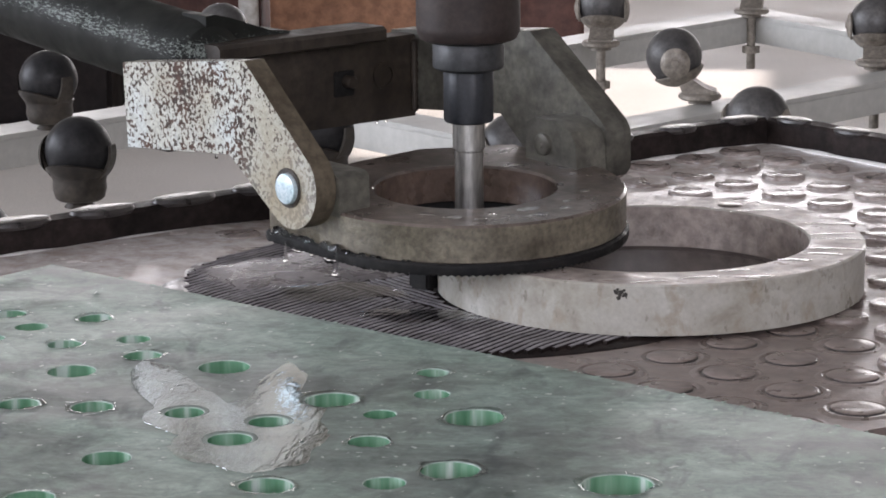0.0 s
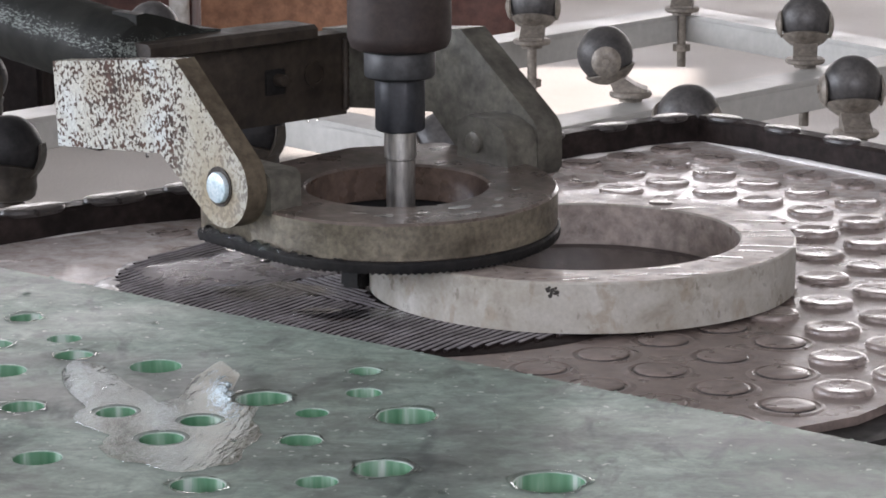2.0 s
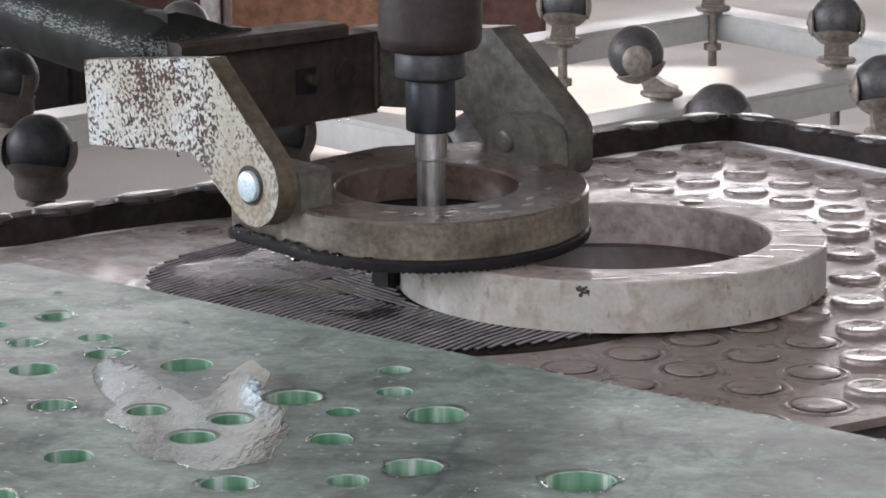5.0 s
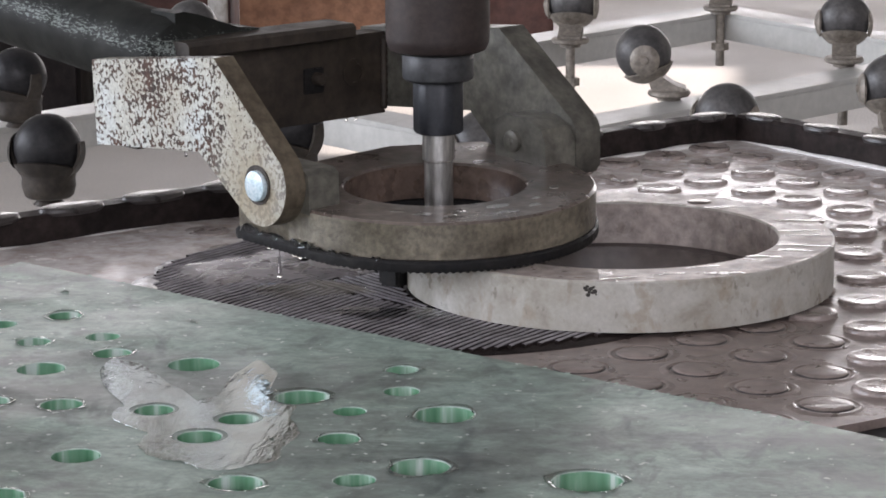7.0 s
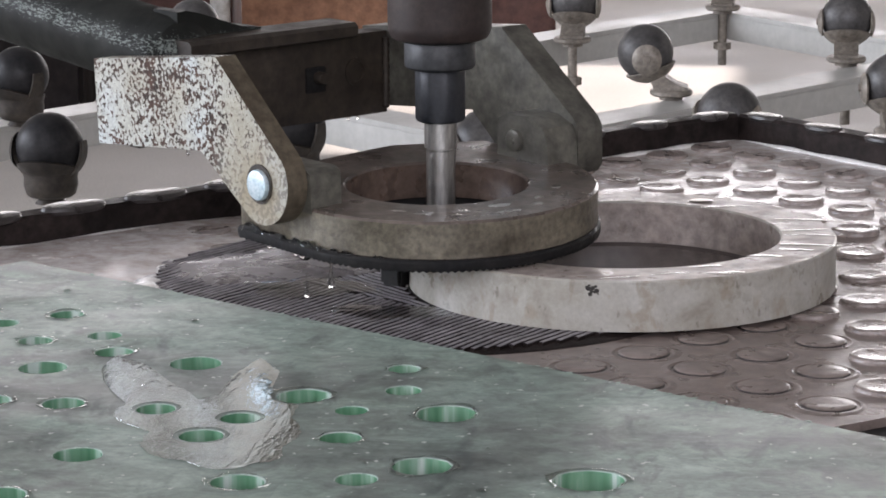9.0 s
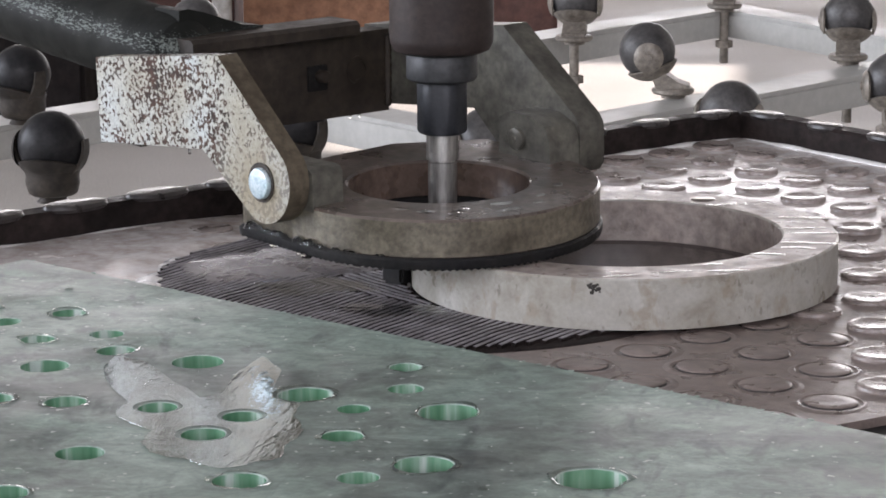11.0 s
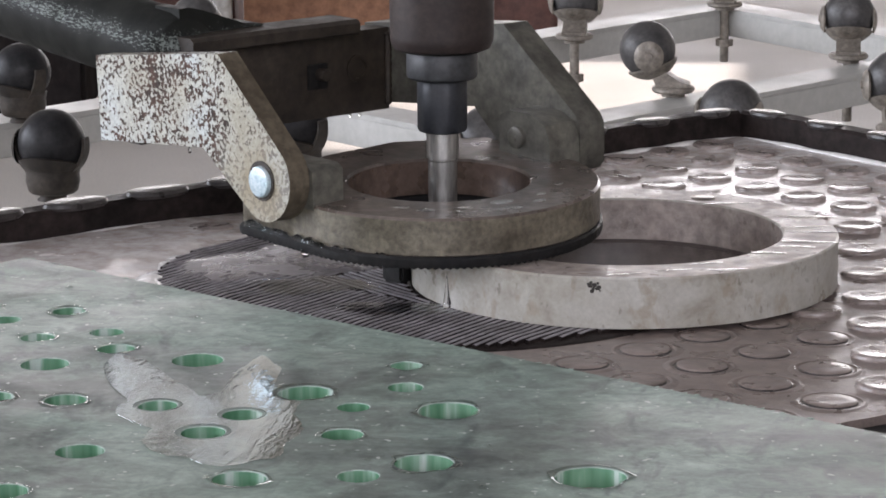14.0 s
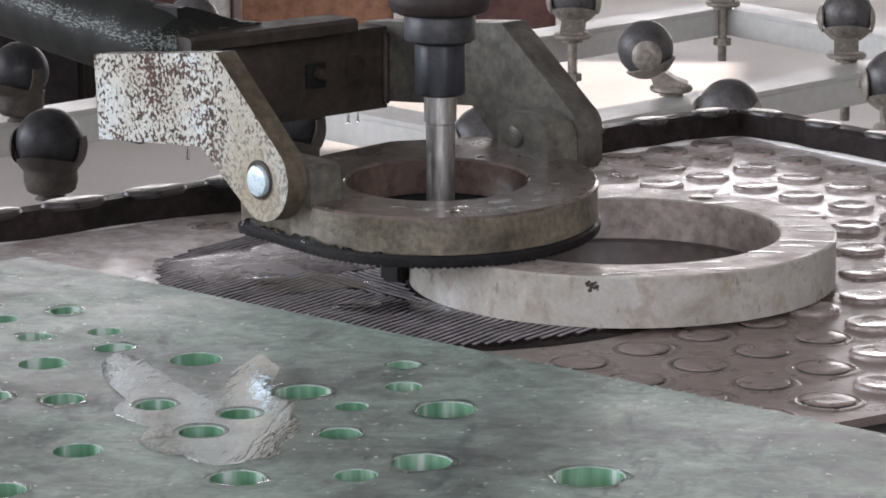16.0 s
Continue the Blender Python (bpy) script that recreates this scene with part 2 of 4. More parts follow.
def glass_edge():
    m = shader("green_glass_edge", (0.06, 0.40, 0.22), 0.16, trans=0.3)
    # the pale upright streaks paint glints down the hole walls
    feed(m, ramp(m, noise_out(m, 130, 3, 0.5, (1, 1, 0.1)), [(0.30, (0.11, 0.29, 0.165)), (0.48, (0.21, 0.43, 0.275)), (0.57, (0.38, 0.59, 0.45)), (0.65, (0.74, 0.86, 0.79))]), "Base Color")
    return m


def water_material():
    m = shader("clear_water", (1, 1, 1), 0.02, ior=1.333, trans=1.0)
    return m


def rippled_water():
    """A skin of clear water: see-through, with the gloss of its rippled surface."""
    m = bpy.data.materials.new("rippled_water")
    m.use_nodes = True
    n, k = m.node_tree.nodes, m.node_tree.links
    n.remove(n["Principled BSDF"])
    clear, gloss, mix, fresnel, relief = (n.new("ShaderNode" + q) for q in ("BsdfTransparent", "BsdfGlossy", "MixShader", "LayerWeight", "Bump"))
    rise = n.new("ShaderNodeMath")
    gloss.inputs["Roughness"].default_value = 0.04
    gloss.inputs["Color"].default_value = (0.9, 0.9, 0.9, 1)
    clear.inputs["Color"].default_value = (0.93, 0.95, 0.94, 1)
    fresnel.inputs["Blend"].default_value = 0.5
    rise.operation = "POWER"
    rise.inputs[1].default_value = 1.7
    k.new(fresnel.outputs["Facing"], rise.inputs[0])
    relief.inputs["Strength"].default_value, relief.inputs["Distance"].default_value = 0.42, 0.0005
    k.new(noise_out(m, 260, 3, 0.5, (1.3, 0.35, 1), 0.5), relief.inputs["Height"])
    k.new(relief.outputs[0], gloss.inputs["Normal"])
    k.new(rise.outputs[0], mix.inputs[0])
    k.new(clear.outputs[0], mix.inputs[1])
    k.new(gloss.outputs[0], mix.inputs[2])
    k.new(mix.outputs[0], n["Material Output"].inputs["Surface"])
    return m


M["pool"] = mottled("dark_slurry_water", (0.052, 0.042, 0.038), (0.085, 0.070, 0.064), 22, (0.10, 0.24), fine=90, bump_d=0.0002, mark=0.2)
# white base colour that carries a bright reflection on water
M["glint_white"] = mottled("white_glint", (0.74, 0.71, 0.68), (0.86, 0.84, 0.82), 60, (0.12, 0.3), fine=300, bump_d=0.0006, coat=0.3, mark=0.25)
# slurry on the ring's top; also the darker tone of its shaded inner wall
M["slurry"] = mottled("slurry_and_shade_on_stone", (0.29, 0.24, 0.215), (0.38, 0.33, 0.30), 40, (0.26, 0.5), fine=130, bump_d=0.0008, coat=0.25)
M["thin_slurry"] = mottled("thin_grey_slurry", (0.088, 0.075, 0.082), (0.128, 0.111, 0.119), 30, (0.20, 0.36), fine=90, bump_d=0.0003, coat=0.08)
# pale slurry, its colour raised further for the bright reflection on it
M["milky"] = mottled("milky_slurry_sheen", (0.52, 0.46, 0.43), (0.66, 0.60, 0.565), 16, (0.10, 0.28), fine=75, bump_d=0.0008, coat=0.1)
M["stone"], M["rust"], M["pipe"] = stone_material(), rusty_paint(), pipe_paint()
M["glass"], M["glass_edge"], M["water"], M["ripples"] = glass_face(), glass_edge(), water_material(), rippled_water()
M["glass_rim"] = mottled("ground_glass_rim", (0.22, 0.31, 0.26), (0.44, 0.52, 0.465), 120, (0.3, 0.5), fine=500)


# ---- mesh tools ----
def link(name, bm, materials, parent=None, label="", smooth=True):
    me = bpy.data.meshes.new(name)
    bmesh.ops.recalc_face_normals(bm, faces=bm.faces)
    bm.normal_update()
    if any(e.is_boundary for e in bm.edges) and sum(f.normal.z * f.calc_area() for f in bm.faces) < 0:
        bmesh.ops.reverse_faces(bm, faces=bm.faces)          # open sheets face up
    bm.to_mesh(me)
    bm.free()
    for m in materials if isinstance(materials, (list, tuple)) else [materials]:
        me.materials.append(m)
    if smooth:
        me.shade_smooth()
        me.set_sharp_from_angle(angle=radians(38))
    ob = new(name, me)
    if parent:
        ob.parent = parent
    if label:
        ob["label"] = label
    return ob


def part(name, bm, material, parent, label=""):
    return link(name, bm, material, parent, label)


def thing(name, label, category, at=None, group="", kind=""):
    ob = new(name)
    ob.empty_display_size = 0.02
    if at is not None:
        ob.matrix_world = at
    return tagged(ob, label, category, group, kind)


def chamfer(bm, width, segments=2, edges=None):
    es = edges or [e for e in bm.edges if len(e.link_faces) == 2 and e.calc_face_angle(0) > radians(35)]
    bmesh.ops.bevel(bm, geom=es, offset=width, segments=segments, affect="EDGES", clamp_overlap=True)


def box_bm(x0, x1, y0, y1, z0, z1, bevel=0.0):
    bm = bmesh.new()
    bmesh.ops.create_cube(bm, size=1, matrix=Matrix.LocRotScale(((x0 + x1) / 2, (y0 + y1) / 2, (z0 + z1) / 2), None, (x1 - x0, y1 - y0, z1 - z0)))
    if bevel:
        chamfer(bm, bevel)
    return bm


def add_box(bm, x0, x1, y0, y1, z0, z1):
    bmesh.ops.create_cube(bm, size=1, matrix=Matrix.LocRotScale(((x0 + x1) / 2, (y0 + y1) / 2, (z0 + z1) / 2), None, (x1 - x0, y1 - y0, z1 - z0)))


def lathe_bm(profile, n=48, closed=False):
    """Turns (radius, z) pairs round the z axis; a radius of 0 closes the end."""
    bm = bmesh.new()
    rings = []
    for r, z in profile:
        if r <= 1e-7:
            rings.append([bm.verts.new((0, 0, z))])
        else:
            rings.append([bm.verts.new((r * math.cos(2 * math.pi * k / n), r * math.sin(2 * math.pi * k / n), z)) for k in range(n)])
    pairs = list(zip(rings, rings[1:])) + ([(rings[-1], rings[0])] if closed else [])
    for a, b in pairs:
        for k in range(n):
            j = (k + 1) % n
            if len(a) == 1 and len(b) == 1:
                continue
            if len(a) == 1:
                bm.faces.new((a[0], b[k], b[j]))
            elif len(b) == 1:
                bm.faces.new((a[k], b[0], a[j]))
            else:
                bm.faces.new((a[k], b[k], b[j], a[j]))
    return bm


def slab_bm(outline, d0, d1, m=None, bevel=0.0):
    """A plate: a 2D outline (u, v), drawn out in w from d0 to d1; m places (u, v, w)."""
    bm = bmesh.new()
    lo = [bm.verts.new((u, v, d0)) for u, v in outline]
    hi = [bm.verts.new((u, v, d1)) for u, v in outline]
    bm.faces.new(lo[::-1])
    bm.faces.new(hi)
    for k in range(len(lo)):
        j = (k + 1) % len(lo)
        bm.faces.new((lo[k], lo[j], hi[j], hi[k]))
    if bevel:
        chamfer(bm, bevel)
    if m is not None:
        bm.transform(m)
    return bm


def arc(cx, cy, r, a0, a1, n=10):
    return [(cx + r * math.cos(radians(a0 + (a1 - a0) * k / n)), cy + r * math.sin(radians(a0 + (a1 - a0) * k / n))) for k in range(n + 1)]


def loop_plate_bm(outer, holes, z0, z1, rim=0.0, mats=(0, 0, 0), hole_rim=None):
    """A plate with holes right through it: outer and holes are lists of (x, y). rim, hole_rim: width of the ground edge."""
    bm = bmesh.new()

    def ring(pts, z):
        return [bm.verts.new((x, y, z)) for x, y in pts]

    def grown(pts, d):
        cx, cy = sum(q[0] for q in pts) / len(pts), sum(q[1] for q in pts) / len(pts)
        out = []
        for x, y in pts:
            r = math.hypot(x - cx, y - cy)
            out.append((cx + (x - cx) * (r + d) / r, cy + (y - cy) * (r + d) / r))
        return out

    def wall(a, b, mat):
        for k in range(len(a)):
            j = (k + 1) % len(a)
            bm.faces.new((a[k], a[j], b[j], b[k])).material_index = mat

    top_loops, low_loops = [], []
    for pts, is_hole in [(outer, False)] + [(h, True) for h in holes]:
        w = hole_rim if is_hole and hole_rim is not None else rim
        d = w if is_hole else -w
        up = ring(grown(pts, d), z1)
        mid = ring(pts, z1 - w) if w else up
        low = ring(pts, z0)
        if w:
            wall(up, mid, mats[2])
        wall(mid, low, mats[3] if is_hole and len(mats) > 3 else mats[1])
        top_loops.append(up)
        low_loops.append(low)
    for loops in (top_loops, low_loops):
        edges = []
        for lp in loops:
            for k in range(len(lp)):
                e = bm.edges.get((lp[k], lp[(k + 1) % len(lp)]))
                edges.append(e)
        made = bmesh.ops.triangle_fill(bm, use_beauty=True, edges=edges)["geom"]
        for f in made:
            if isinstance(f, bmesh.types.BMFace):
                f.material_index = mats[0]
    return bm


def circle_pts(cx, cy, r, n=32):
    return [(cx + r * math.cos(2 * math.pi * k / n), cy + r * math.sin(2 * math.pi * k / n)) for k in range(n)]


def hull_radius(pts, cx, cy, angle):
    """How far a convex outline lies from (cx, cy) in the direction of the angle."""
    dx, dy, best = math.cos(angle), math.sin(angle), 0.0
    for (ax, ay), (bx, by) in zip(pts, pts[1:] + pts[:1]):
        ex, ey = bx - ax, by - ay
        det = dx * -ey + ex * dy
        if abs(det) < 1e-12:
            continue
        t = ((ax - cx) * -ey + ex * (ay - cy)) / det
        s = (dx * (ay - cy) - dy * (ax - cx)) / det
        if t > 0 and -1e-9 <= s <= 1 + 1e-9:
            best = max(best, t)
    return best


def water_patch_bm(rx, ry, h, seed, n=40, rings=7, inner=0.0, ripple=0.0, wave=90.0):
    """A flat puddle with an uneven outline; inner leaves a hole in its middle."""
    bm = bmesh.new()
    rows = []
    for i in range(rings + 1):
        f = inner + (1 - inner) * i / rings
        row = []
        for k in range(n):
            a = 2 * math.pi * k / n
            g = 1.0 + 0.30 * noise.noise((math.cos(a) * 1.3, math.sin(a) * 1.3, seed)) + 0.10 * noise.noise((math.cos(a) * 4, math.sin(a) * 4, seed + 3))
            g = 1.0 if f == inner and inner > 0 else g
            x, y = rx * f * g * math.cos(a), ry * f * g * math.sin(a)
            u = (i / rings)
            z = h * (1 - u ** 3) if inner == 0 else h * (1 - (2 * u - 1) ** 2)
            z += ripple * math.sin(u * math.pi) * noise.noise((x * wave, y * wave, seed + 8))
            row.append(bm.verts.new((x, y, max(z, 0.00003))))
        rows.append(row)
    for a, b in zip(rows, rows[1:]):
        for k in range(n):
            bm.faces.new((a[k], a[(k + 1) % n], b[(k + 1) % n], b[k]))
    if inner == 0:
        bm.faces.new(rows[0])
    return bm


# ---- the hall: a floor, with unseen walls and roof added to shape the light ----
def wall_with_opening(name, label, length, z0, z1, openings, m):
    """A wall along local x, 0.25 thick, with openings (x0, x1, z0, z1) from side to side."""
    bm = bmesh.new()
    xs = [-length / 2]
    for x0, x1, a, b in openings:
        add_box(bm, xs[-1], x0, -0.125, 0.125, z0, z1)
        add_box(bm, x0, x1, -0.125, 0.125, z0, a)
        add_box(bm, x0, x1, -0.125, 0.125, b, z1)
        xs.append(x1)
    add_box(bm, xs[-1], length / 2, -0.125, 0.125, z0, z1)
    ob = link(name, bm, M["plaster"], smooth=False)
    ob.matrix_world = m
    return tagged(ob, label, "wall", kind="structure")


def hall():
    ob = link("floor", box_bm(-6.2, 8.2, -6.2, 14.2, FLOOR_Z - 0.2, FLOOR_Z), M["concrete"], smooth=False)
    tagged(ob, "pale dusty concrete workshop floor, partly sunlit", "floor", kind="structure")
    top = 5.6
    wall_with_opening("wall_north", "unseen plastered wall, added, with wide bays that admit light", 14.4, FLOOR_Z, top, [(-6.3, -3.5, 0.2, 2.72), (-2.65, 5.2, 0.2, 2.75)], pose(1, 14.1, 0))
    wall_with_opening("wall_south", "unseen plastered wall, added, with a window band", 14.4, FLOOR_Z, top, [(-3.2, 3.2, 1.0, 3.4)], pose(1, -6.1, 0))
    wall_with_opening("wall_west", "unseen plastered wall, added, with a wide gateway", 20.0, FLOOR_Z, top, [(-7.6, -1.2, 0.0, 3.2)], pose(-6.1, 4, 0, 0, 0, 90))
    wall_with_opening("wall_east", "unseen plain plastered wall, added to close the hall", 20.0, FLOOR_Z, top, [], pose(8.1, 4, 0, 0, 0, 90))
    bm = bmesh.new()
    x0, x1, y0, y1 = ROOF_GAP
    add_box(bm, -6.2, x0, -6.2, 14.2, top, top + 0.12)
    add_box(bm, x1, 8.2, -6.2, 14.2, top, top + 0.12)
    add_box(bm, x0, x1, -6.2, y0, top, top + 0.12)
    add_box(bm, x0, x1, y1, 14.2, top, top + 0.12)
    tagged(link("ceiling", bm, M["roof"], smooth=False), "unseen grey sheet roof, added, with a gap for the sun patch", "ceiling", kind="structure")


# gap in the added roof, placed to lay the sun patch on the floor
ROOF_GAP = (1.10, 2.15, 9.05, 10.55)
hall()

# ---- the drilling table: bed, studded mat, raised border ----
TABLE = pose(0.0457, 0.627, 0, 0, 0, 43.1)      # its far corner; x runs along one border, y away from the bed
MAT_Z, A = -0.002, 0.028


def table_bed():
    bed = thing("machine_table", "black steel table bed under a studded rubber mat", "table", TABLE)
    part("bed_plate", box_bm(-0.95, 0.013, -0.56, 0.013, -0.075, -0.0065, 0.003), M["bed"], bed)
    for x in (-0.9, -0.05):
        for y in (-0.5, -0.04):
            part("leg", box_bm(x - 0.03, x + 0.03, y - 0.03, y + 0.03, FLOOR_Z, -0.0755, 0.003), M["bed"], bed)
    # the border: rubber-faced strips with studs along their tops
    for name, n, place in (("long_border", 17, pose(0, 0, 0)), ("short_border", 11, pose(0, 0, 0, 0, 0, 90))):
        length = n * 0.0535
        bm = bmesh.new()
        steps = n * 4
        prof = [(0.0, -0.006), (0.0, 0.0135), (0.002, 0.0155), (0.013, 0.016), (0.015, 0.0135), (0.015, -0.006)]
        rows = []
        for k in range(steps + 1):
            x = -length * k / steps
            w = 0.0007 * noise.noise((x * 30, 3.1, 0))
            rows.append([bm.verts.new((x, y + w, z + 0.0006 * noise.noise((x * 45, y * 90, 7)))) for y, z in prof])
        for a, b in zip(rows, rows[1:]):
            for j in range(len(prof) - 1):
                bm.faces.new((a[j], a[j + 1], b[j + 1], b[j]))
        bm.faces.new(rows[0])
        bm.faces.new(rows[-1][::-1])
        if name == "short_border":
            bm.transform(Matrix.Diagonal((1, -1, 1, 1)))
        bm.transform(place)
        strip = part(name, bm, M["border"], bed, "black wet rubber border strip with studs along its top")
        stud = lathe_bm([(0, 0.0010), (0.0118, 0.0010), (0.0138, 0.0005), (0.0146, -0.0012), (0.0135, -0.0030), (0, -0.0030)], 24)
        me = None
        for k in range(n):
            x = -0.02 - k * 0.0535
            at = place @ pose(x, (0.0060 if name == "long_border" else -0.0060), 0.0164)
            if me is None:
                ob = link("border_stud", stud, M["wet_border"], strip)
                me = ob.data
            else:
                ob = new("border_stud", me)
                ob.parent = strip
            wide = name == "long_border" and k > 5
            ob.matrix_basis = at @ pose(0, 0, 0.0005 if wide else -0.0003) @ Matrix.Diagonal((1.4, 0.74, 1.1, 1) if wide else (1.0, 0.62, 1, 1))
    return bed


bed = table_bed()


def rubber_mat():
    mat_ob = thing("rubber_mat", "wet brown-grey rubber mat with round coin studs", "mat", kind="structure")
    outline = [(-0.001, -0.001), (-0.93, -0.001), (-0.93, -0.53)] + [(-0.50, -0.53)] + [(-0.44, -0.532), (-0.405, -0.536), (-0.37, -0.528), (-0.34, -0.529), (-0.001, -0.53)]
    bm = slab_bm(outline[::-1], -0.0062, MAT_Z, None, 0.0008)
    bm.transform(TABLE)
    sheet = part("mat_sheet", bm, M["mat"], mat_ob)
    meshes = []
    for v in range(4):
        h = 0.0019 + 0.00015 * v
        prof = [(0, h - 0.0003), (0.0075, h - 0.0002 - 0.0001 * v), (0.0105, h), (0.0124, h - 0.0001), (0.0132, h - 0.0004), (0.0135, h - 0.0009), (0.0133, 0.0003), (0.0140, 0.0001), (0.0150, -0.0003)]
        b = lathe_bm(prof, 24)
        me = bpy.data.meshes.new("stud")
        for vert in b.verts:
            vert.co.z += 0.00022 * noise.noise((vert.co.x * 160, vert.co.y * 160, v * 9.0)) if vert.co.z > 0 else 0
        bmesh.ops.recalc_face_normals(b, faces=b.faces)
        b.to_mesh(me)
        b.free()
        me.materials.append(M["stud"])
        me.shade_smooth()
        meshes.append(me)
    drowned = []
    for v in range(3):
        prof = [(0, 0.0012), (0.006, 0.0013 - 0.0001 * v), (0.0112, 0.0014), (0.0120, 0.0010), (0.0124, 0.0001), (0.0136, 0.0001), (0.0141, 0.0009), (0.0155, 0.0007), (0.0190, -0.0002)]
        b = lathe_bm(prof, 32)
        for vert in b.verts:
            vert.co.z += 0.00016 * noise.noise((vert.co.x * 190, vert.co.y * 190, v * 7.0 + 30)) if vert.co.z > 0.0008 else 0
        for f in b.faces:
            q = f.calc_center_median()
            f.material_index = 1 if 0.0120 < math.hypot(q.x, q.y) < 0.0137 else (2 if math.hypot(q.x, q.y) > 0.0137 else 0)
        bmesh.ops.recalc_face_normals(b, faces=b.faces)
        me = bpy.data.meshes.new("stud")
        b.to_mesh(me)
        b.free()
        for name in ("mat", "wet_border", "mat"):
            me.materials.append(M[name])
        me.shade_smooth()
        drowned.append(me)
    inv = TABLE.inverted()
    rng = random.Random(4)
    count = 0
    for i in range(-22, 8):
        for j in range(-14, 24):
            if (i + j) % 2:
                continue
            x, y = i * A, j * A
            q = inv @ Vector((x, y, 0))
            if -0.90 < q.x < -0.006 and -0.517 < q.y < -0.006 and y > -0.35 and count < 300:
                # none where the glass or the ribbed pad lie flat on the sheet
                if (x + 0.11) ** 2 + (y - 0.19) ** 2 < 0.150 ** 2 or (y - 0.1735) + 0.68 * (x + 0.3146) < -0.02:
                    continue
                if x < -0.19 and y < 0.40 and math.hypot(x + 0.2476, y - 0.328) > 0.022:
                    continue          # drowned in the puddle by the border
                low = y < 0.13 and -0.15 < x < 0.085
                ob = new("stud", drowned[rng.randrange(3)] if low else meshes[rng.randrange(4)])
                ob.parent = sheet
                ob.matrix_basis = pose(x + (0.0024 if low else 0) + rng.uniform(-1, 1) * 0.0006, y + rng.uniform(-1, 1) * 0.0006, MAT_Z - (0.0003 if low else 0.0), rng.uniform(-1, 1), rng.uniform(-1, 1), rng.uniform(0, 360)) @ Matrix.Diagonal((1, 1, 1.3 if x > -0.1 and y > 0.3 else 1.0, 1))
                count += 1
    return mat_ob


# ---- ribbed pad and the white ring that is being drilled ----
def in_wedge(x, y):
    """The corner piece of the pad whose ribs run the other way."""
    dx, dy = x + 0.166, y - 0.173
    return dx * 0.788 - dy * 0.616 > -0.012 * max(0.0, 1 - (dx * 0.616 + dy * 0.788) / 0.05) and dx * 0.788 - dy * 0.616 < 0.078 and 0 < dx * 0.616 + dy * 0.788 < 0.075


def ribbed_pad():
    R, pitch = 0.1485, 0.0042
    cx, cy = -0.11, 0.19
    pad = thing("ribbed_pad", "thin dark ribbed rubber pad, wet, under the ring", "pad", pose(cx, cy, MAT_Z))
    # near-black base: the shade down in the grooves is put into its colour
    part("base_disc", lathe_bm([(0, 0.0008), (R - 0.001, 0.0008), (R, 0.0002), (R, -0.0002), (0, -0.0002)], 96), M["border"], pad)
    prof = [(-0.0012, 0.0006), (-0.0012, 0.0024), (-0.0008, 0.0028), (0.0008, 0.0028), (0.0012, 0.0024), (0.0012, 0.0006)]
    for ang, wedge in ((PAD_ANGLE, False), (WEDGE_ANGLE, True)):
        ca, sa = math.cos(radians(ang)), math.sin(radians(ang))
        n = int(R / pitch)
        for k in range(-n, n + 1):
            y = k * pitch
            half = math.sqrt(max(R * R - y * y, 0)) - 0.0004
            if half < 0.01:
                continue
            half *= 1 - 0.02 * abs(noise.noise((k * 3.3, ang, 0)))
            runs, run = [], []
            seg = max(4, int(half / 0.002))
            for q in range(seg + 1):
                x = -half + 2 * half * q / seg
                bow = 0.010 * (1 - (x / R) ** 2) if not wedge else 0.0
                px, py = x * ca - (y + bow) * sa, x * sa + (y + bow) * ca
                keep = in_wedge(px + cx, py + cy) == wedge and math.hypot(px, py) < R
                if wedge and math.hypot(px + cx - RING[0], py + cy - RING[1]) < 0.1115:
                    keep = False
                if keep:
                    run.append((x, y + bow))
                if run and (not keep or q == seg):
                    runs.append(run)
                    run = []
            for run in runs:
                if len(run) < 4:
                    continue
                bm = bmesh.new()
                rows = []
                for x, yy in run:
                    w = 0.0004 * noise.noise((x * 60, y * 40, 1.7))
                    hgt = 1.0 + 0.25 * noise.noise((x * 45, y * 60, 5.2))
                    rows.append([bm.verts.new((x, yy + a + w, b * hgt)) for a, b in prof])
                for a, b in zip(rows, rows[1:]):
                    for i in range(5):
                        # flanks and ends use the dark rubber to paint the shade between ribs
                        bm.faces.new((a[i], a[i + 1], b[i + 1], b[i])).material_index = 1 if i in (0, 4) else 0
                bm.faces.new(rows[0]).material_index = 1
                bm.faces.new(rows[-1][::-1]).material_index = 1
                bm.transform(pose(0, 0, 0, 0, 0, ang))
                part("rib", bm, [M["pad"], M["border"]], pad)
    return pad


PAD_ANGLE, WEDGE_ANGLE = 57.0, -45.0
SPIN = (-0.1059, 0.1827)          # the spindle's axis
RING = (-0.0135, 0.1947)


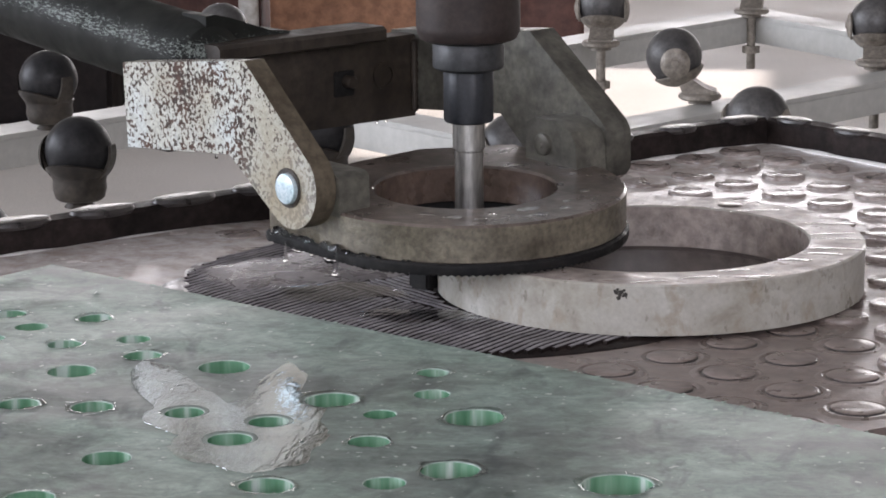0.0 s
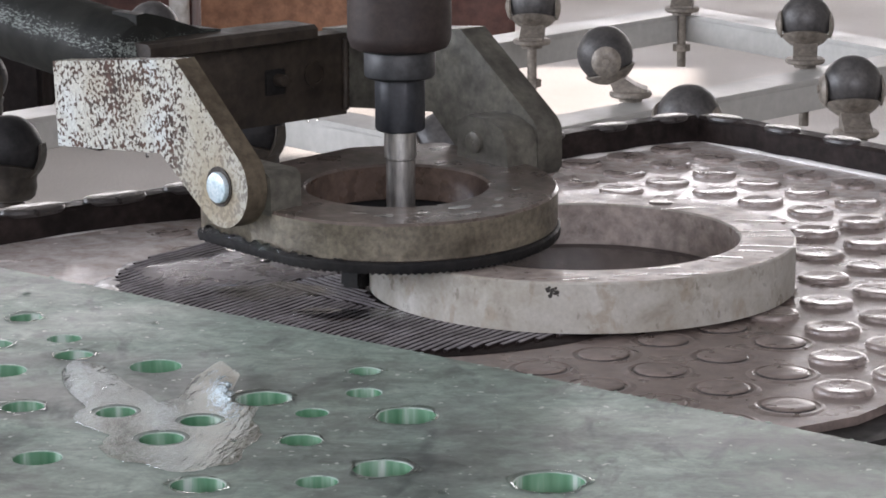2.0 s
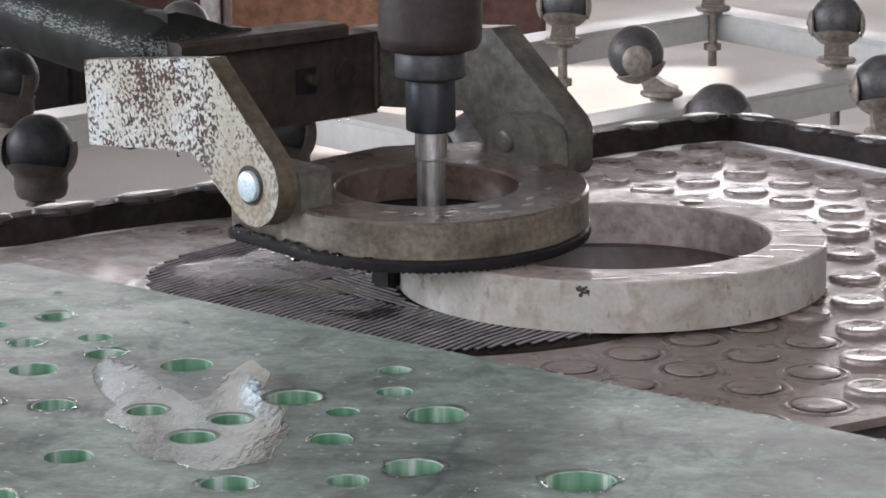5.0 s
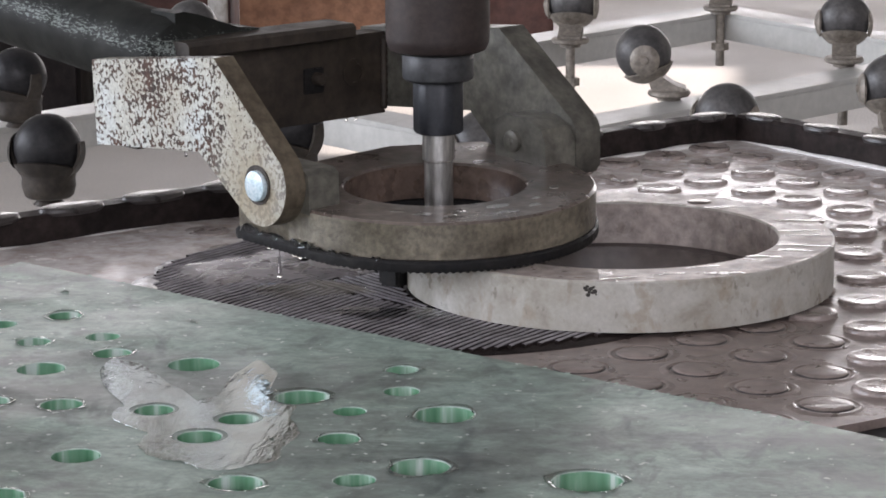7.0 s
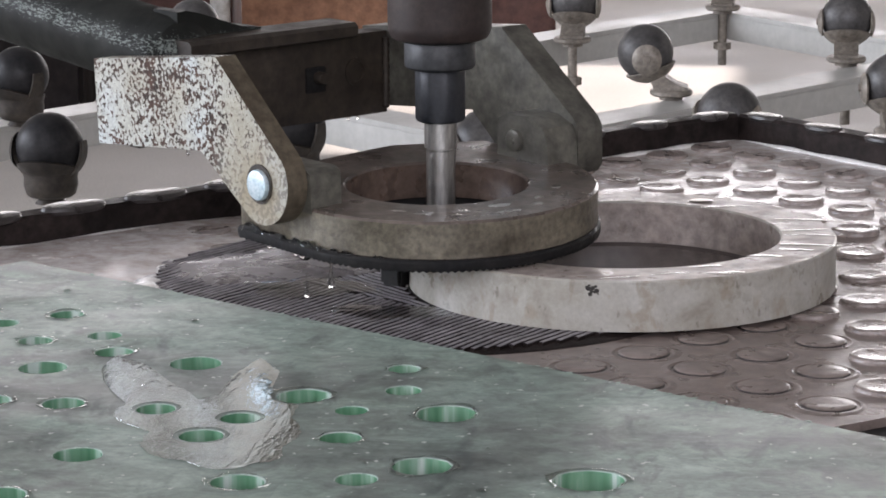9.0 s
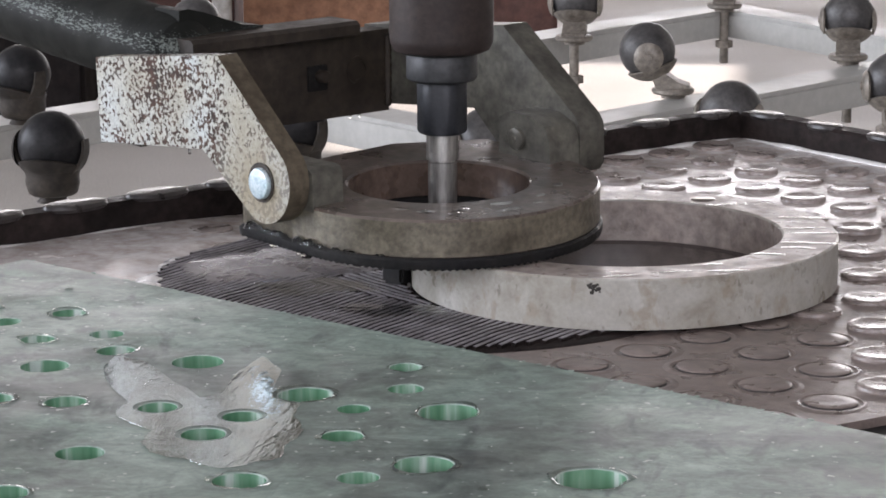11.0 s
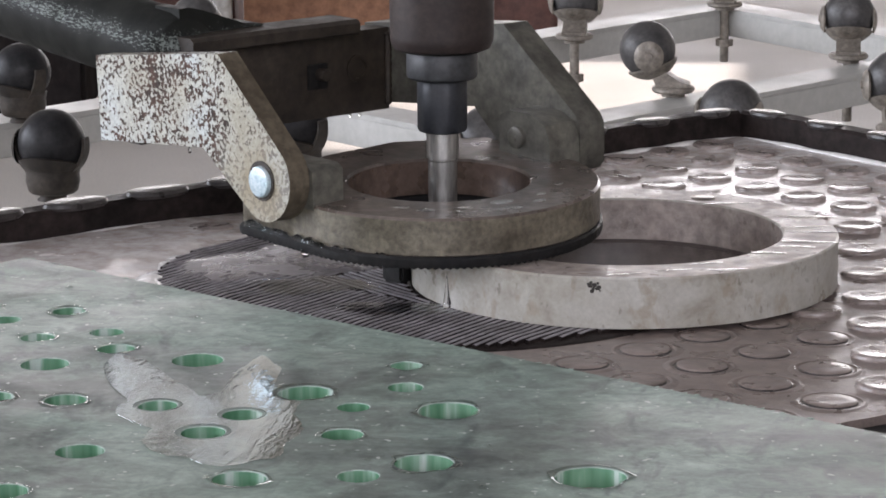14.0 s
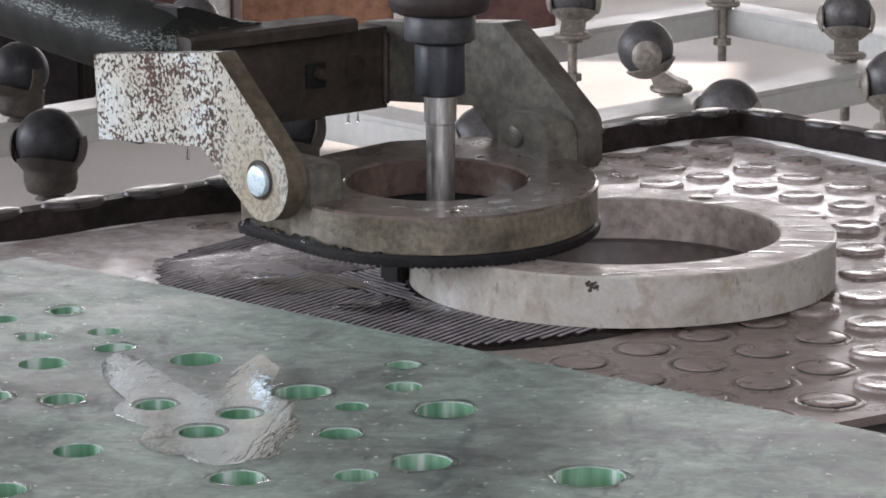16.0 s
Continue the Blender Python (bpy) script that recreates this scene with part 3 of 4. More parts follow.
def stone_ring():
    ring = thing("stone_ring", "white mottled stone ring with a hole being drilled, wet", "ring", pose(*RING, 0.0008))
    outer = circle_pts(0, 0, 0.1101, 128)
    inner = circle_pts(0, 0, 0.0816, 112)
    mark = (0.0397, 0.0860)
    holes = [inner[::-1], circle_pts(SPIN[0] - RING[0], SPIN[1] - RING[1], 0.0082, 28)]
    # hole walls take the slurry tone too, darker in place of their shade
    bm = loop_plate_bm(outer, holes, 0.0, 0.0252, 0.0009, (1, 0, 0, 1))
    part("ring_body", bm, [M["stone"], M["slurry"]], ring)
    plug = lathe_bm([(0, 0.0004), (0.0062, 0.0004), (0.0068, 0.0)], 28)
    plug.transform(pose(mark[0], mark[1], 0.0252))
    part("plug", plug, M["wetcast"], ring, "grey round plug flush in the ring's top")
    # a dark smudge of old adhesive on the outer face
    bm = bmesh.new()
    rng = random.Random(3)
    a0 = math.radians(STAIN)
    for k in range(16):
        a, z = a0 + rng.uniform(-0.03, 0.03), 0.0205 + rng.uniform(-0.0022, 0.0022)
        r = rng.uniform(0.0006, 0.0015)
        bmesh.ops.create_icosphere(bm, subdivisions=1, radius=r, matrix=Matrix.LocRotScale((0.1100 * math.cos(a), 0.1100 * math.sin(a), z), Euler((0, 0, a)), (0.18, 1, 1)))
    part("smudge", bm, M["ink"], ring, "dark brown smudge")
    return ring


STAIN = -94.7
stone_ring()
pool = lathe_bm([(0, 0.0), (0.0780, 0.0), (0.0800, 0.0004), (0.0812, 0.0014)], 96)
for v in pool.verts:
    v.co.z += 0.00012 * noise.noise((v.co.x * 60, v.co.y * 60, 2.0))
tagged(link("slurry_pool", pool, M["pool"]), "dark brown slurry water standing inside the stone ring", "water").matrix_world = pose(*RING, 0.0021)
ribbed_pad()
# black block added to give the dark gap between clamp and pad
block = thing("gap_block", "small black block added for the dark gap under the clamp", "block", pose(-0.1275, 0.1780, 0.0012, 0, 0, -30))
part("body", box_bm(-0.0065, 0.0065, -0.008, 0.008, 0, 0.0245, 0.0015), M["rubber"], block)


# ---- the drilled glass sheet ----
HOLES = [(-0.3183, 0.0764, 0.0080), (-0.3017, 0.0524, 0.0080), (-0.275, 0.0718, 0.0083), (-0.2776, 0.0203, 0.0081), (-0.2475, 0.0325, 0.0081),
         (-0.2366, 0.0026, 0.0090), (-0.1953, -0.0144, 0.0120), (-0.2624, -0.0271, 0.0112), (-0.2717, -0.0833, 0.0093), (-0.239, -0.0851, 0.0093),
         (-0.1978, -0.0905, 0.0086), (-0.1598, -0.1014, 0.0085), (-0.171, -0.1288, 0.0095), (-0.2153, -0.1597, 0.0102), (-0.1451, -0.1913, 0.0108),
         (-0.1384, -0.0655, 0.0120)]
HOLES2 = [(-0.1149, -0.0861, 0.0072), (-0.1137, -0.1272, 0.0088), (-0.1009, -0.0164, 0.0073), (-0.0967, -0.0526, 0.0080), (-0.0745, -0.0879, 0.0132),
          (-0.0763, -0.164, 0.0120), (-0.0996, -0.1836, 0.0084), (-0.0096, -0.1778, 0.0140), (-0.2324, -0.2146, 0.0099), (-0.315, 0.0290, 0.0067)]


def glass_sheet():
    far, along, down = Vector((-0.3259, 0.1803)), Vector((0.8265, -0.563)), Vector((-0.563, -0.8265))
    corners = [far, far + along * 0.75, far + along * 0.75 + down * 0.60, far + down * 0.60]
    outer = []
    for a, b in zip(corners, corners[1:] + corners[:1]):
        n = 24
        for k in range(n):
            q = a.lerp(b, k / n)
            outer.append((q.x, q.y))
    outer = outer[::-1]
    holes = []
    for k, (x, y, r) in enumerate(HOLES + HOLES2):      # drilled by hand: the rims are a little chipped and out of round
        ring = []
        for i in range(48):
            a = -2 * math.pi * i / 48
            q = r * 0.97 * (1 + 0.035 * noise.noise((math.cos(a) * 1.5, math.sin(a) * 1.5, k * 3.1)) + 0.03 * noise.noise((math.cos(a) * 5, math.sin(a) * 5, k * 5.7)))
            ring.append((x + q * math.cos(a), y - 0.0075 + q * math.sin(a)))
        holes.append(ring)
    bm = loop_plate_bm(outer, holes, 0.0012, GLASS_Z, 0.0014, (0, 1, 2), 0.0004)
    ob = link("glass_sheet", bm, [M["glass"], M["glass_edge"], M["glass_rim"]])
    rng = random.Random(31)
    chip = None
    for k in range(58):
        u = rng.uniform(0.0, 0.56) if k < 40 else rng.uniform(0.33, 0.56)
        q = far + along * u + down * rng.uniform(0.0002, 0.0016)
        if chip is None:
            b = bmesh.new()
            bmesh.ops.create_icosphere(b, subdivisions=1, radius=0.001)
            chip = link("edge_chip", b, M["glass_rim"], ob)
            bit = chip
        else:
            bit = new("edge_chip", chip.data)
            bit.parent = ob
        s = rng.uniform(0.35, 1.15)
        bit.matrix_basis = pose(q.x, q.y, GLASS_Z, 0, 0, rng.uniform(0, 180)) @ Matrix.Diagonal((s * 1.6, s, s * 0.25, 1))
    return tagged(ob, "thick greenish glass sheet with many drilled holes, wet and smeared", "glass sheet")


GLASS_Z = 0.0095
glass_sheet()
# the puddle that lies on the glass: (direction in degrees, reach in metres) round its middle
PUDDLE_AT = (-0.1678, -0.1323)
# the notch follows the mirrored bracket: the reflection's shape is in this outline
PUDDLE = [(36, 0.037), (78, 0.0714), (84, 0.101), (90, 0.119), (93, 0.098), (97, 0.058), (106, 0.0513), (112, 0.078), (116, 0.123), (119.5, 0.131), (140, 0.058), (183, 0.026),
          (261, 0.0397), (284, 0.0523), (307, 0.0494), (335, 0.0367)]


def puddle_on_glass():
    pts = []
    n = 300
    for k in range(n):
        deg = 360.0 * k / n
        r = 0.04
        for (a, ra), (b, rb) in zip(PUDDLE, PUDDLE[1:] + [(PUDDLE[0][0] + 360, PUDDLE[0][1])]):
            for q in (deg, deg + 360):
                if a <= q < b:
                    f = (q - a) / (b - a)
                    r = ra + (rb - ra) * f * f * (3 - 2 * f)
        a = radians(deg)
        r *= 1 + 0.05 * noise.noise((math.cos(a) * 6, math.sin(a) * 6, 2.2)) + 0.03 * noise.noise((math.cos(a) * 17, math.sin(a) * 17, 8.1))
        pts.append(Vector((PUDDLE_AT[0] + r * math.cos(a), PUDDLE_AT[1] + r * math.sin(a))))
    inside = []
    for x, y, r in HOLES + HOLES2:
        c, gap = Vector((x, y - 0.0075)), r * 1.22
        near = min((q - c).length for q in pts)
        d = c - Vector(PUDDLE_AT)
        edge = min(pts, key=lambda q: (q - Vector(PUDDLE_AT)).angle(d, 0))
        if d.length < (edge - Vector(PUDDLE_AT)).length and near > gap + 0.003:
            inside.append((c, gap))
        elif near < gap:
            for k, q in enumerate(pts):
                if (q - c).length < gap:
                    pts[k] = c + (q - c).normalized() * gap
    holes = [[(c.x + g * (1 + 0.06 * noise.noise((math.cos(a) * 2, math.sin(a) * 2, i * 4.0))) * math.cos(a), c.y + g * math.sin(a)) for a in [-2 * math.pi * j / 40 for j in range(40)]] for i, (c, g) in enumerate(inside)]
    bm = loop_plate_bm([(q.x, q.y) for q in pts], holes, GLASS_Z + 0.0001, GLASS_Z + 0.0003, 0.0002)
    low = [f for f in bm.faces if all(v.co.z < GLASS_Z + 0.00015 for v in f.verts)]
    bmesh.ops.delete(bm, geom=low, context="FACES")
    tagged(link("glass_puddle", bm, M["ripples"]), "clear rippled puddle on the glass sheet, cut to the bracket's reflection", "water")


puddle_on_glass()

# ---- the clamp: cast ring, rubber facing, brackets, cross bar, pipe arm ----
CLAMP = pose(-0.1235, 0.1902, 0, 0, 0, -43.0)   # x towards the operator, y along the pivot
CZ0, CZ1 = 0.0325, 0.0515


def clamp_ring_bm(grow, z0, z1, hole_r, teeth=0.0, n=192):
    cx, cy, R = 0.0211, 0.0011, 0.0825
    raw = [(cx + R * math.cos(a), cy + R * math.sin(a)) for a in [math.pi * 2 * k / 144 for k in range(144)]]
    raw += [(-0.036, -0.0822), (-0.036, 0.0855), (-0.055, -0.05), (-0.062, 0.04)]
    pts = sorted(raw)

    def half(seq):
        out = []
        for q in seq:
            while len(out) > 1 and (out[-1][0] - out[-2][0]) * (q[1] - out[-2][1]) - (out[-1][1] - out[-2][1]) * (q[0] - out[-2][0]) <= 0:
                out.pop()
            out.append(q)
        return out[:-1]

    hull = half(pts) + half(pts[::-1])
    bm = bmesh.new()
    loops = {k: [] for k in "abcdefgh"}
    for k in range(n):
        a = 2 * math.pi * k / n
        ro = hull_radius(hull, cx, cy, a) + grow
        wob = 0.0003 * noise.noise((math.cos(a) * 3, math.sin(a) * 3, 2.0))
        ro += wob
        tz = -teeth if k % 2 else 0.0
        for key, r, z in (("a", hole_r, z0), ("b", hole_r, z1 - 0.0012), ("c", hole_r + 0.0012, z1), ("d", ro - 0.0012, z1), ("e", ro, z1 - 0.0012), ("f", ro, z0 + 0.0005), ("g", ro - 0.0004, z0 + tz)):
            loops[key].append(bm.verts.new((cx + r * math.cos(a), cy + r * math.sin(a), z)))
    order = "abcdefga"
    for p, q in zip(order, order[1:]):
        for k in range(n):
            j = (k + 1) % n
            bm.faces.new((loops[p][k], loops[p][j], loops[q][j], loops[q][k]))
    return bm


# a plate drawn in (x, z) and drawn out along y
XZ = Matrix(((1, 0, 0, 0), (0, 0, 1, 0), (0, 1, 0, 0), (0, 0, 0, 1)))


def bracket_outline():
    pts = [(-0.1446, 0.1105), (-0.0365, 0.123)]
    pts += arc(-0.0005, 0.0640, 0.0212, 38, -118, 14)
    pts += [(-0.0505, 0.0735), (-0.142, 0.0655)]
    return pts


# the ring sits tipped a little on the stone ring's edge
_axis = Vector((math.cos(radians(49.1)), math.sin(radians(49.1)), 0))
_tip = Vector((0.0835, -0.0529, 0.0272))
TIP = Matrix.Translation(_tip) @ Matrix.Rotation(radians(2.4), 4, _axis) @ Matrix.Translation(-_tip)


def clamp():
    c = thing("pressure_clamp", "wet metal drill clamp ring held by rusty bracket arms", "clamp", CLAMP)
    bm = clamp_ring_bm(0, CZ0, CZ1, 0.0465)
    bm.normal_update()
    for f in bm.faces:
        q = f.calc_center_median()
        f.material_index = 0 if abs(f.normal.z) > 0.5 else (1 if math.hypot(q.x - 0.0211, q.y - 0.0011) > 0.06 else 2)
    bm.transform(TIP)
    part("clamp_ring", bm, [M["wetcast"], M["cast"], M["bore"]], c, "wet grey-brown cast clamping ring")
    bm = clamp_ring_bm(0.0014, 0.0272, CZ0 - 0.0001, 0.0475, 0.0009, 300)
    bm.transform(TIP)
    part("rubber_facing", bm, M["rubber"], c, "black toothed rubber facing")
    # two lugs on the ring
    lug = [(-0.030, 0.0515), (-0.030, 0.0690), (-0.026, 0.0722), (0.019, 0.0716), (0.0225, 0.0692), (0.0232, 0.0500)]
    part("lug", slab_bm(lug, -0.0822, -0.063, XZ, 0.0016), M["inner_steel"], c)
    lug2 = [(-0.0065, 0.0520), (-0.0055, 0.0770), (0.0010, 0.0805), (0.0180, 0.0800), (0.0290, 0.0755), (0.0325, 0.0690), (0.0335, 0.0520)]
    part("lug", slab_bm(lug2, 0.0675, 0.0888, XZ, 0.003), M["inner_steel"], c)
    # brackets
    far_outline = [(-0.1446, 0.1105), (-0.0270, 0.1215), (0.0300, 0.0785), (0.0328, 0.0745), (0.0335, 0.0700), (0.0335, 0.0530), (0.0300, 0.0485), (-0.0200, 0.0470), (-0.0505, 0.0735), (-0.1420, 0.0655)]
    br = slab_bm(bracket_outline(), -0.0948, -0.0825, XZ, 0.0007)
    for f in br.faces:
        f.material_index = 0 if f.normal.y < -0.9 or f.calc_center_median().y < -0.0947 else 1
    part("bracket", br, [M["rust"], M["edge_steel"]], c, "white painted bracket plate speckled with rust")
    part("bracket", slab_bm(far_outline, 0.0890, 0.1068, XZ, 0.0007), M["inner_steel"], c, "dark wet steel bracket plate")
    # pivot bolts
    seat = lathe_bm([(0.0, 0.0), (0.0094, 0.0), (0.0100, 0.0004), (0.0100, 0.0010), (0.0, 0.0010)], 40)
    seat.transform(pose(-0.0015, -0.0946, 0.0635, 90, 0, 0))
    part("washer", seat, M["dark_steel"], c)
    head = lathe_bm([(0.0, 0.0026), (0.0066, 0.0026), (0.0074, 0.0023), (0.0078, 0.0016), (0.0078, 0.0), (0, 0)], 40)
    head.transform(pose(-0.0010, -0.0956, 0.0632, 90, 0, 0))
    part("pivot_bolt", head, M["bolt"], c, "pale zinc pivot bolt head")
    head = lathe_bm([(0.0, 0.0030), (0.0014, 0.0030), (0.0018, 0.0024), (0.0050, 0.0024), (0.0058, 0.0018), (0.0060, 0.0), (0, 0)], 32)
    head.transform(pose(0.0080, 0.0675, 0.0668, 90, 0, 0))
    part("pivot_bolt", head, M["inner_steel"], c, "wet grey bolt end")
    # cross bar: a channel with a weld and a nut
    bar = slab_bm([(-0.138, 0.0635), (-0.1232, 0.0635), (-0.1232, 0.1100), (-0.138, 0.1100)], -0.0823, 0.0888, XZ, 0.0008)
    part("cross_bar", bar, M["dark_steel"], c, "dark greasy steel cross bar")
    weld = lathe_bm([(0, 0.0)] + [(0.0018 + 0.0006 * (k % 2), 0.001 + 0.0021 * k) for k in range(20)] + [(0, 0.0425)], 10)
    weld.transform(pose(-0.1222, 0.0873, 0.0655))
    part("weld", weld, M["dark_steel"], c)
    # thin black plate on the bar, painting the darkness of a square hole
    part("hole_patch", box_bm(-0.1240, -0.1224, 0.030, 0.0445, 0.0800, 0.0945, 0.0006), M["rubber"], c, "black square patch for the dark hole in the cross bar")
    nut = lathe_bm([(0.0, 0.006), (0.0030, 0.006), (0.0036, 0.0052), (0.0036, 0.0)], 12)
    nut.transform(pose(-0.1222, 0.0385, 0.0885, 0, 90, 0))
    part("bolt_end", nut, M["dark_steel"], c)
    hole = lathe_bm([(0.0078, 0.0), (0.0078, 0.0012), (0.0056, 0.0012), (0.0056, 0.0)], 28, True)
    hole.transform(pose(-0.1234, 0.066, 0.089, 0, 90, 0))
    part("boss", hole, M["dark_steel"], c)
    strip = slab_bm([(-0.136, 0.1102), (-0.112, 0.1102), (-0.1105, 0.1112), (-0.1105, 0.1165), (-0.113, 0.1185), (-0.136, 0.1185)], -0.056, 0.058, XZ, 0.0012)
    part("top_strip", strip, M["dark_steel"], c, "dark flat bar lying along the cross bar")
    # pipe arm
    prof = [(0, -0.012), (0.0080, -0.012), (0.0090, -0.0105), (0.0205, 0.0), (0.0225, 0.008), (0.0225, 0.62), (0, 0.62)]
    pipe = lathe_bm(prof, 48)
    for v in pipe.verts:          # its end is flattened and bent down onto the bar
        if v.co.z < 0.02:
            v.co.x -= 0.0065 if v.co.z < 0.0 else 0.0025
    pipe.transform(PIPE)
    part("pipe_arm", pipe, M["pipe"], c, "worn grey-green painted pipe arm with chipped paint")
    gus = slab_bm([(-0.052, 0.1186), (0.004, 0.1186), (0.004, 0.1196), (-0.010, 0.1214), (-0.036, 0.1305), (-0.046, 0.1330), (-0.052, 0.1325)], -0.150, -0.128, Matrix(((0, 0, 1, 0), (1, 0, 0, 0), (0, 1, 0, 0), (0, 0, 0, 1))), 0.001)
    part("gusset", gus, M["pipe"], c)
    return c


PIPE = pose(-0.130, -0.047, 0.1100, 0, -85.5, 0)
clamp()


# ---- the spindle with its chuck and core drill ----
def spindle():
    s = thing("drill_spindle", "dark drilling spindle with chuck and bright steel core drill", "drill", pose(*SPIN, 0.0782))
    drill = lathe_bm([(0.0058, -0.0695), (0.0074, -0.0695), (0.0074, -0.0150), (0.0069, -0.0146), (0.0069, -0.0138), (0.0083, -0.0134), (0.0083, 0.001), (0.0058, 0.001)], 48, True)
    part("core_drill", drill, M["steel"], s, "bright steel tube drill")
    # the chuck nut: turned, with six flats
    bm = bmesh.new()
    n = 72
    rows = []
    for r, z in ((0.0105, 0.0), (0.0120, 0.0006), (0.0128, 0.0018), (0.0128, 0.0262), (0.0118, 0.0275)):
        ring = []
        for k in range(n):
            a = 2 * math.pi * k / n
            flat = 0.0121 / math.cos((a % (math.pi / 3)) - math.pi / 6)
            q = min(r, flat)
            ring.append(bm.verts.new((q * math.cos(a), q * math.sin(a), z)))
        rows.append(ring)
    for a, b in zip(rows, rows[1:]):
        for k in range(n):
            bm.faces.new((a[k], a[(k + 1) % n], b[(k + 1) % n], b[k]))
    bm.faces.new(rows[0][::-1])
    bm.faces.new(rows[-1])
    part("chuck_nut", bm, M["chuck"], s, "blue-black chuck nut")
    part("collar", lathe_bm([(0, 0.0276), (0.0165, 0.0276), (0.0180, 0.0288), (0.0182, 0.0300), (0.0182, 0.0410), (0.0176, 0.0420), (0, 0.0420)], 64), M["collar"], s)
    part("spindle_housing", lathe_bm([(0, 0.0421), (0.0215, 0.0421), (0.0245, 0.0435), (0.0262, 0.0470), (0.0265, 0.0500), (0.0265, 0.16), (0, 0.16)], 64), M["housing"], s, "dark brown spindle housing")
    return s


drill_spindle = spindle()


# ---- the rack behind: painted rails with ball castors ----
RAIL_Z, BALL_Z, BALL_R, CASTOR_OFF = -0.058, -0.018, 0.0236, 0.022


def rail(x0, y0, x1, y1, label, legs=()):
    d = Vector((x1 - x0, y1 - y0))
    L = d.length
    ang = math.degrees(math.atan2(d.y, d.x))
    ob = thing("rack_rail", label, "rail", pose(x0, y0, RAIL_Z, 0, 0, ang), "rack rails")
    w, h, t = 0.043, 0.028, 0.004
    part("top_web", box_bm(0, L, -w / 2, w / 2, -t, 0, 0.0008), M["rail"], ob)
    part("side_flange", box_bm(0, L, -w / 2, -w / 2 + t, -h, -t - 0.0001, 0.0008), M["rail"], ob)
    part("side_flange", box_bm(0, L, w / 2 - t, w / 2, -h, -t - 0.0001, 0.0008), M["rail"], ob)
    for f in legs:
        part("leg", box_bm(L * f - 0.015, L * f + 0.015, -0.015, 0.015, FLOOR_Z - RAIL_Z, -t - 0.0002, 0.001), M["rail"], ob)
    return ob


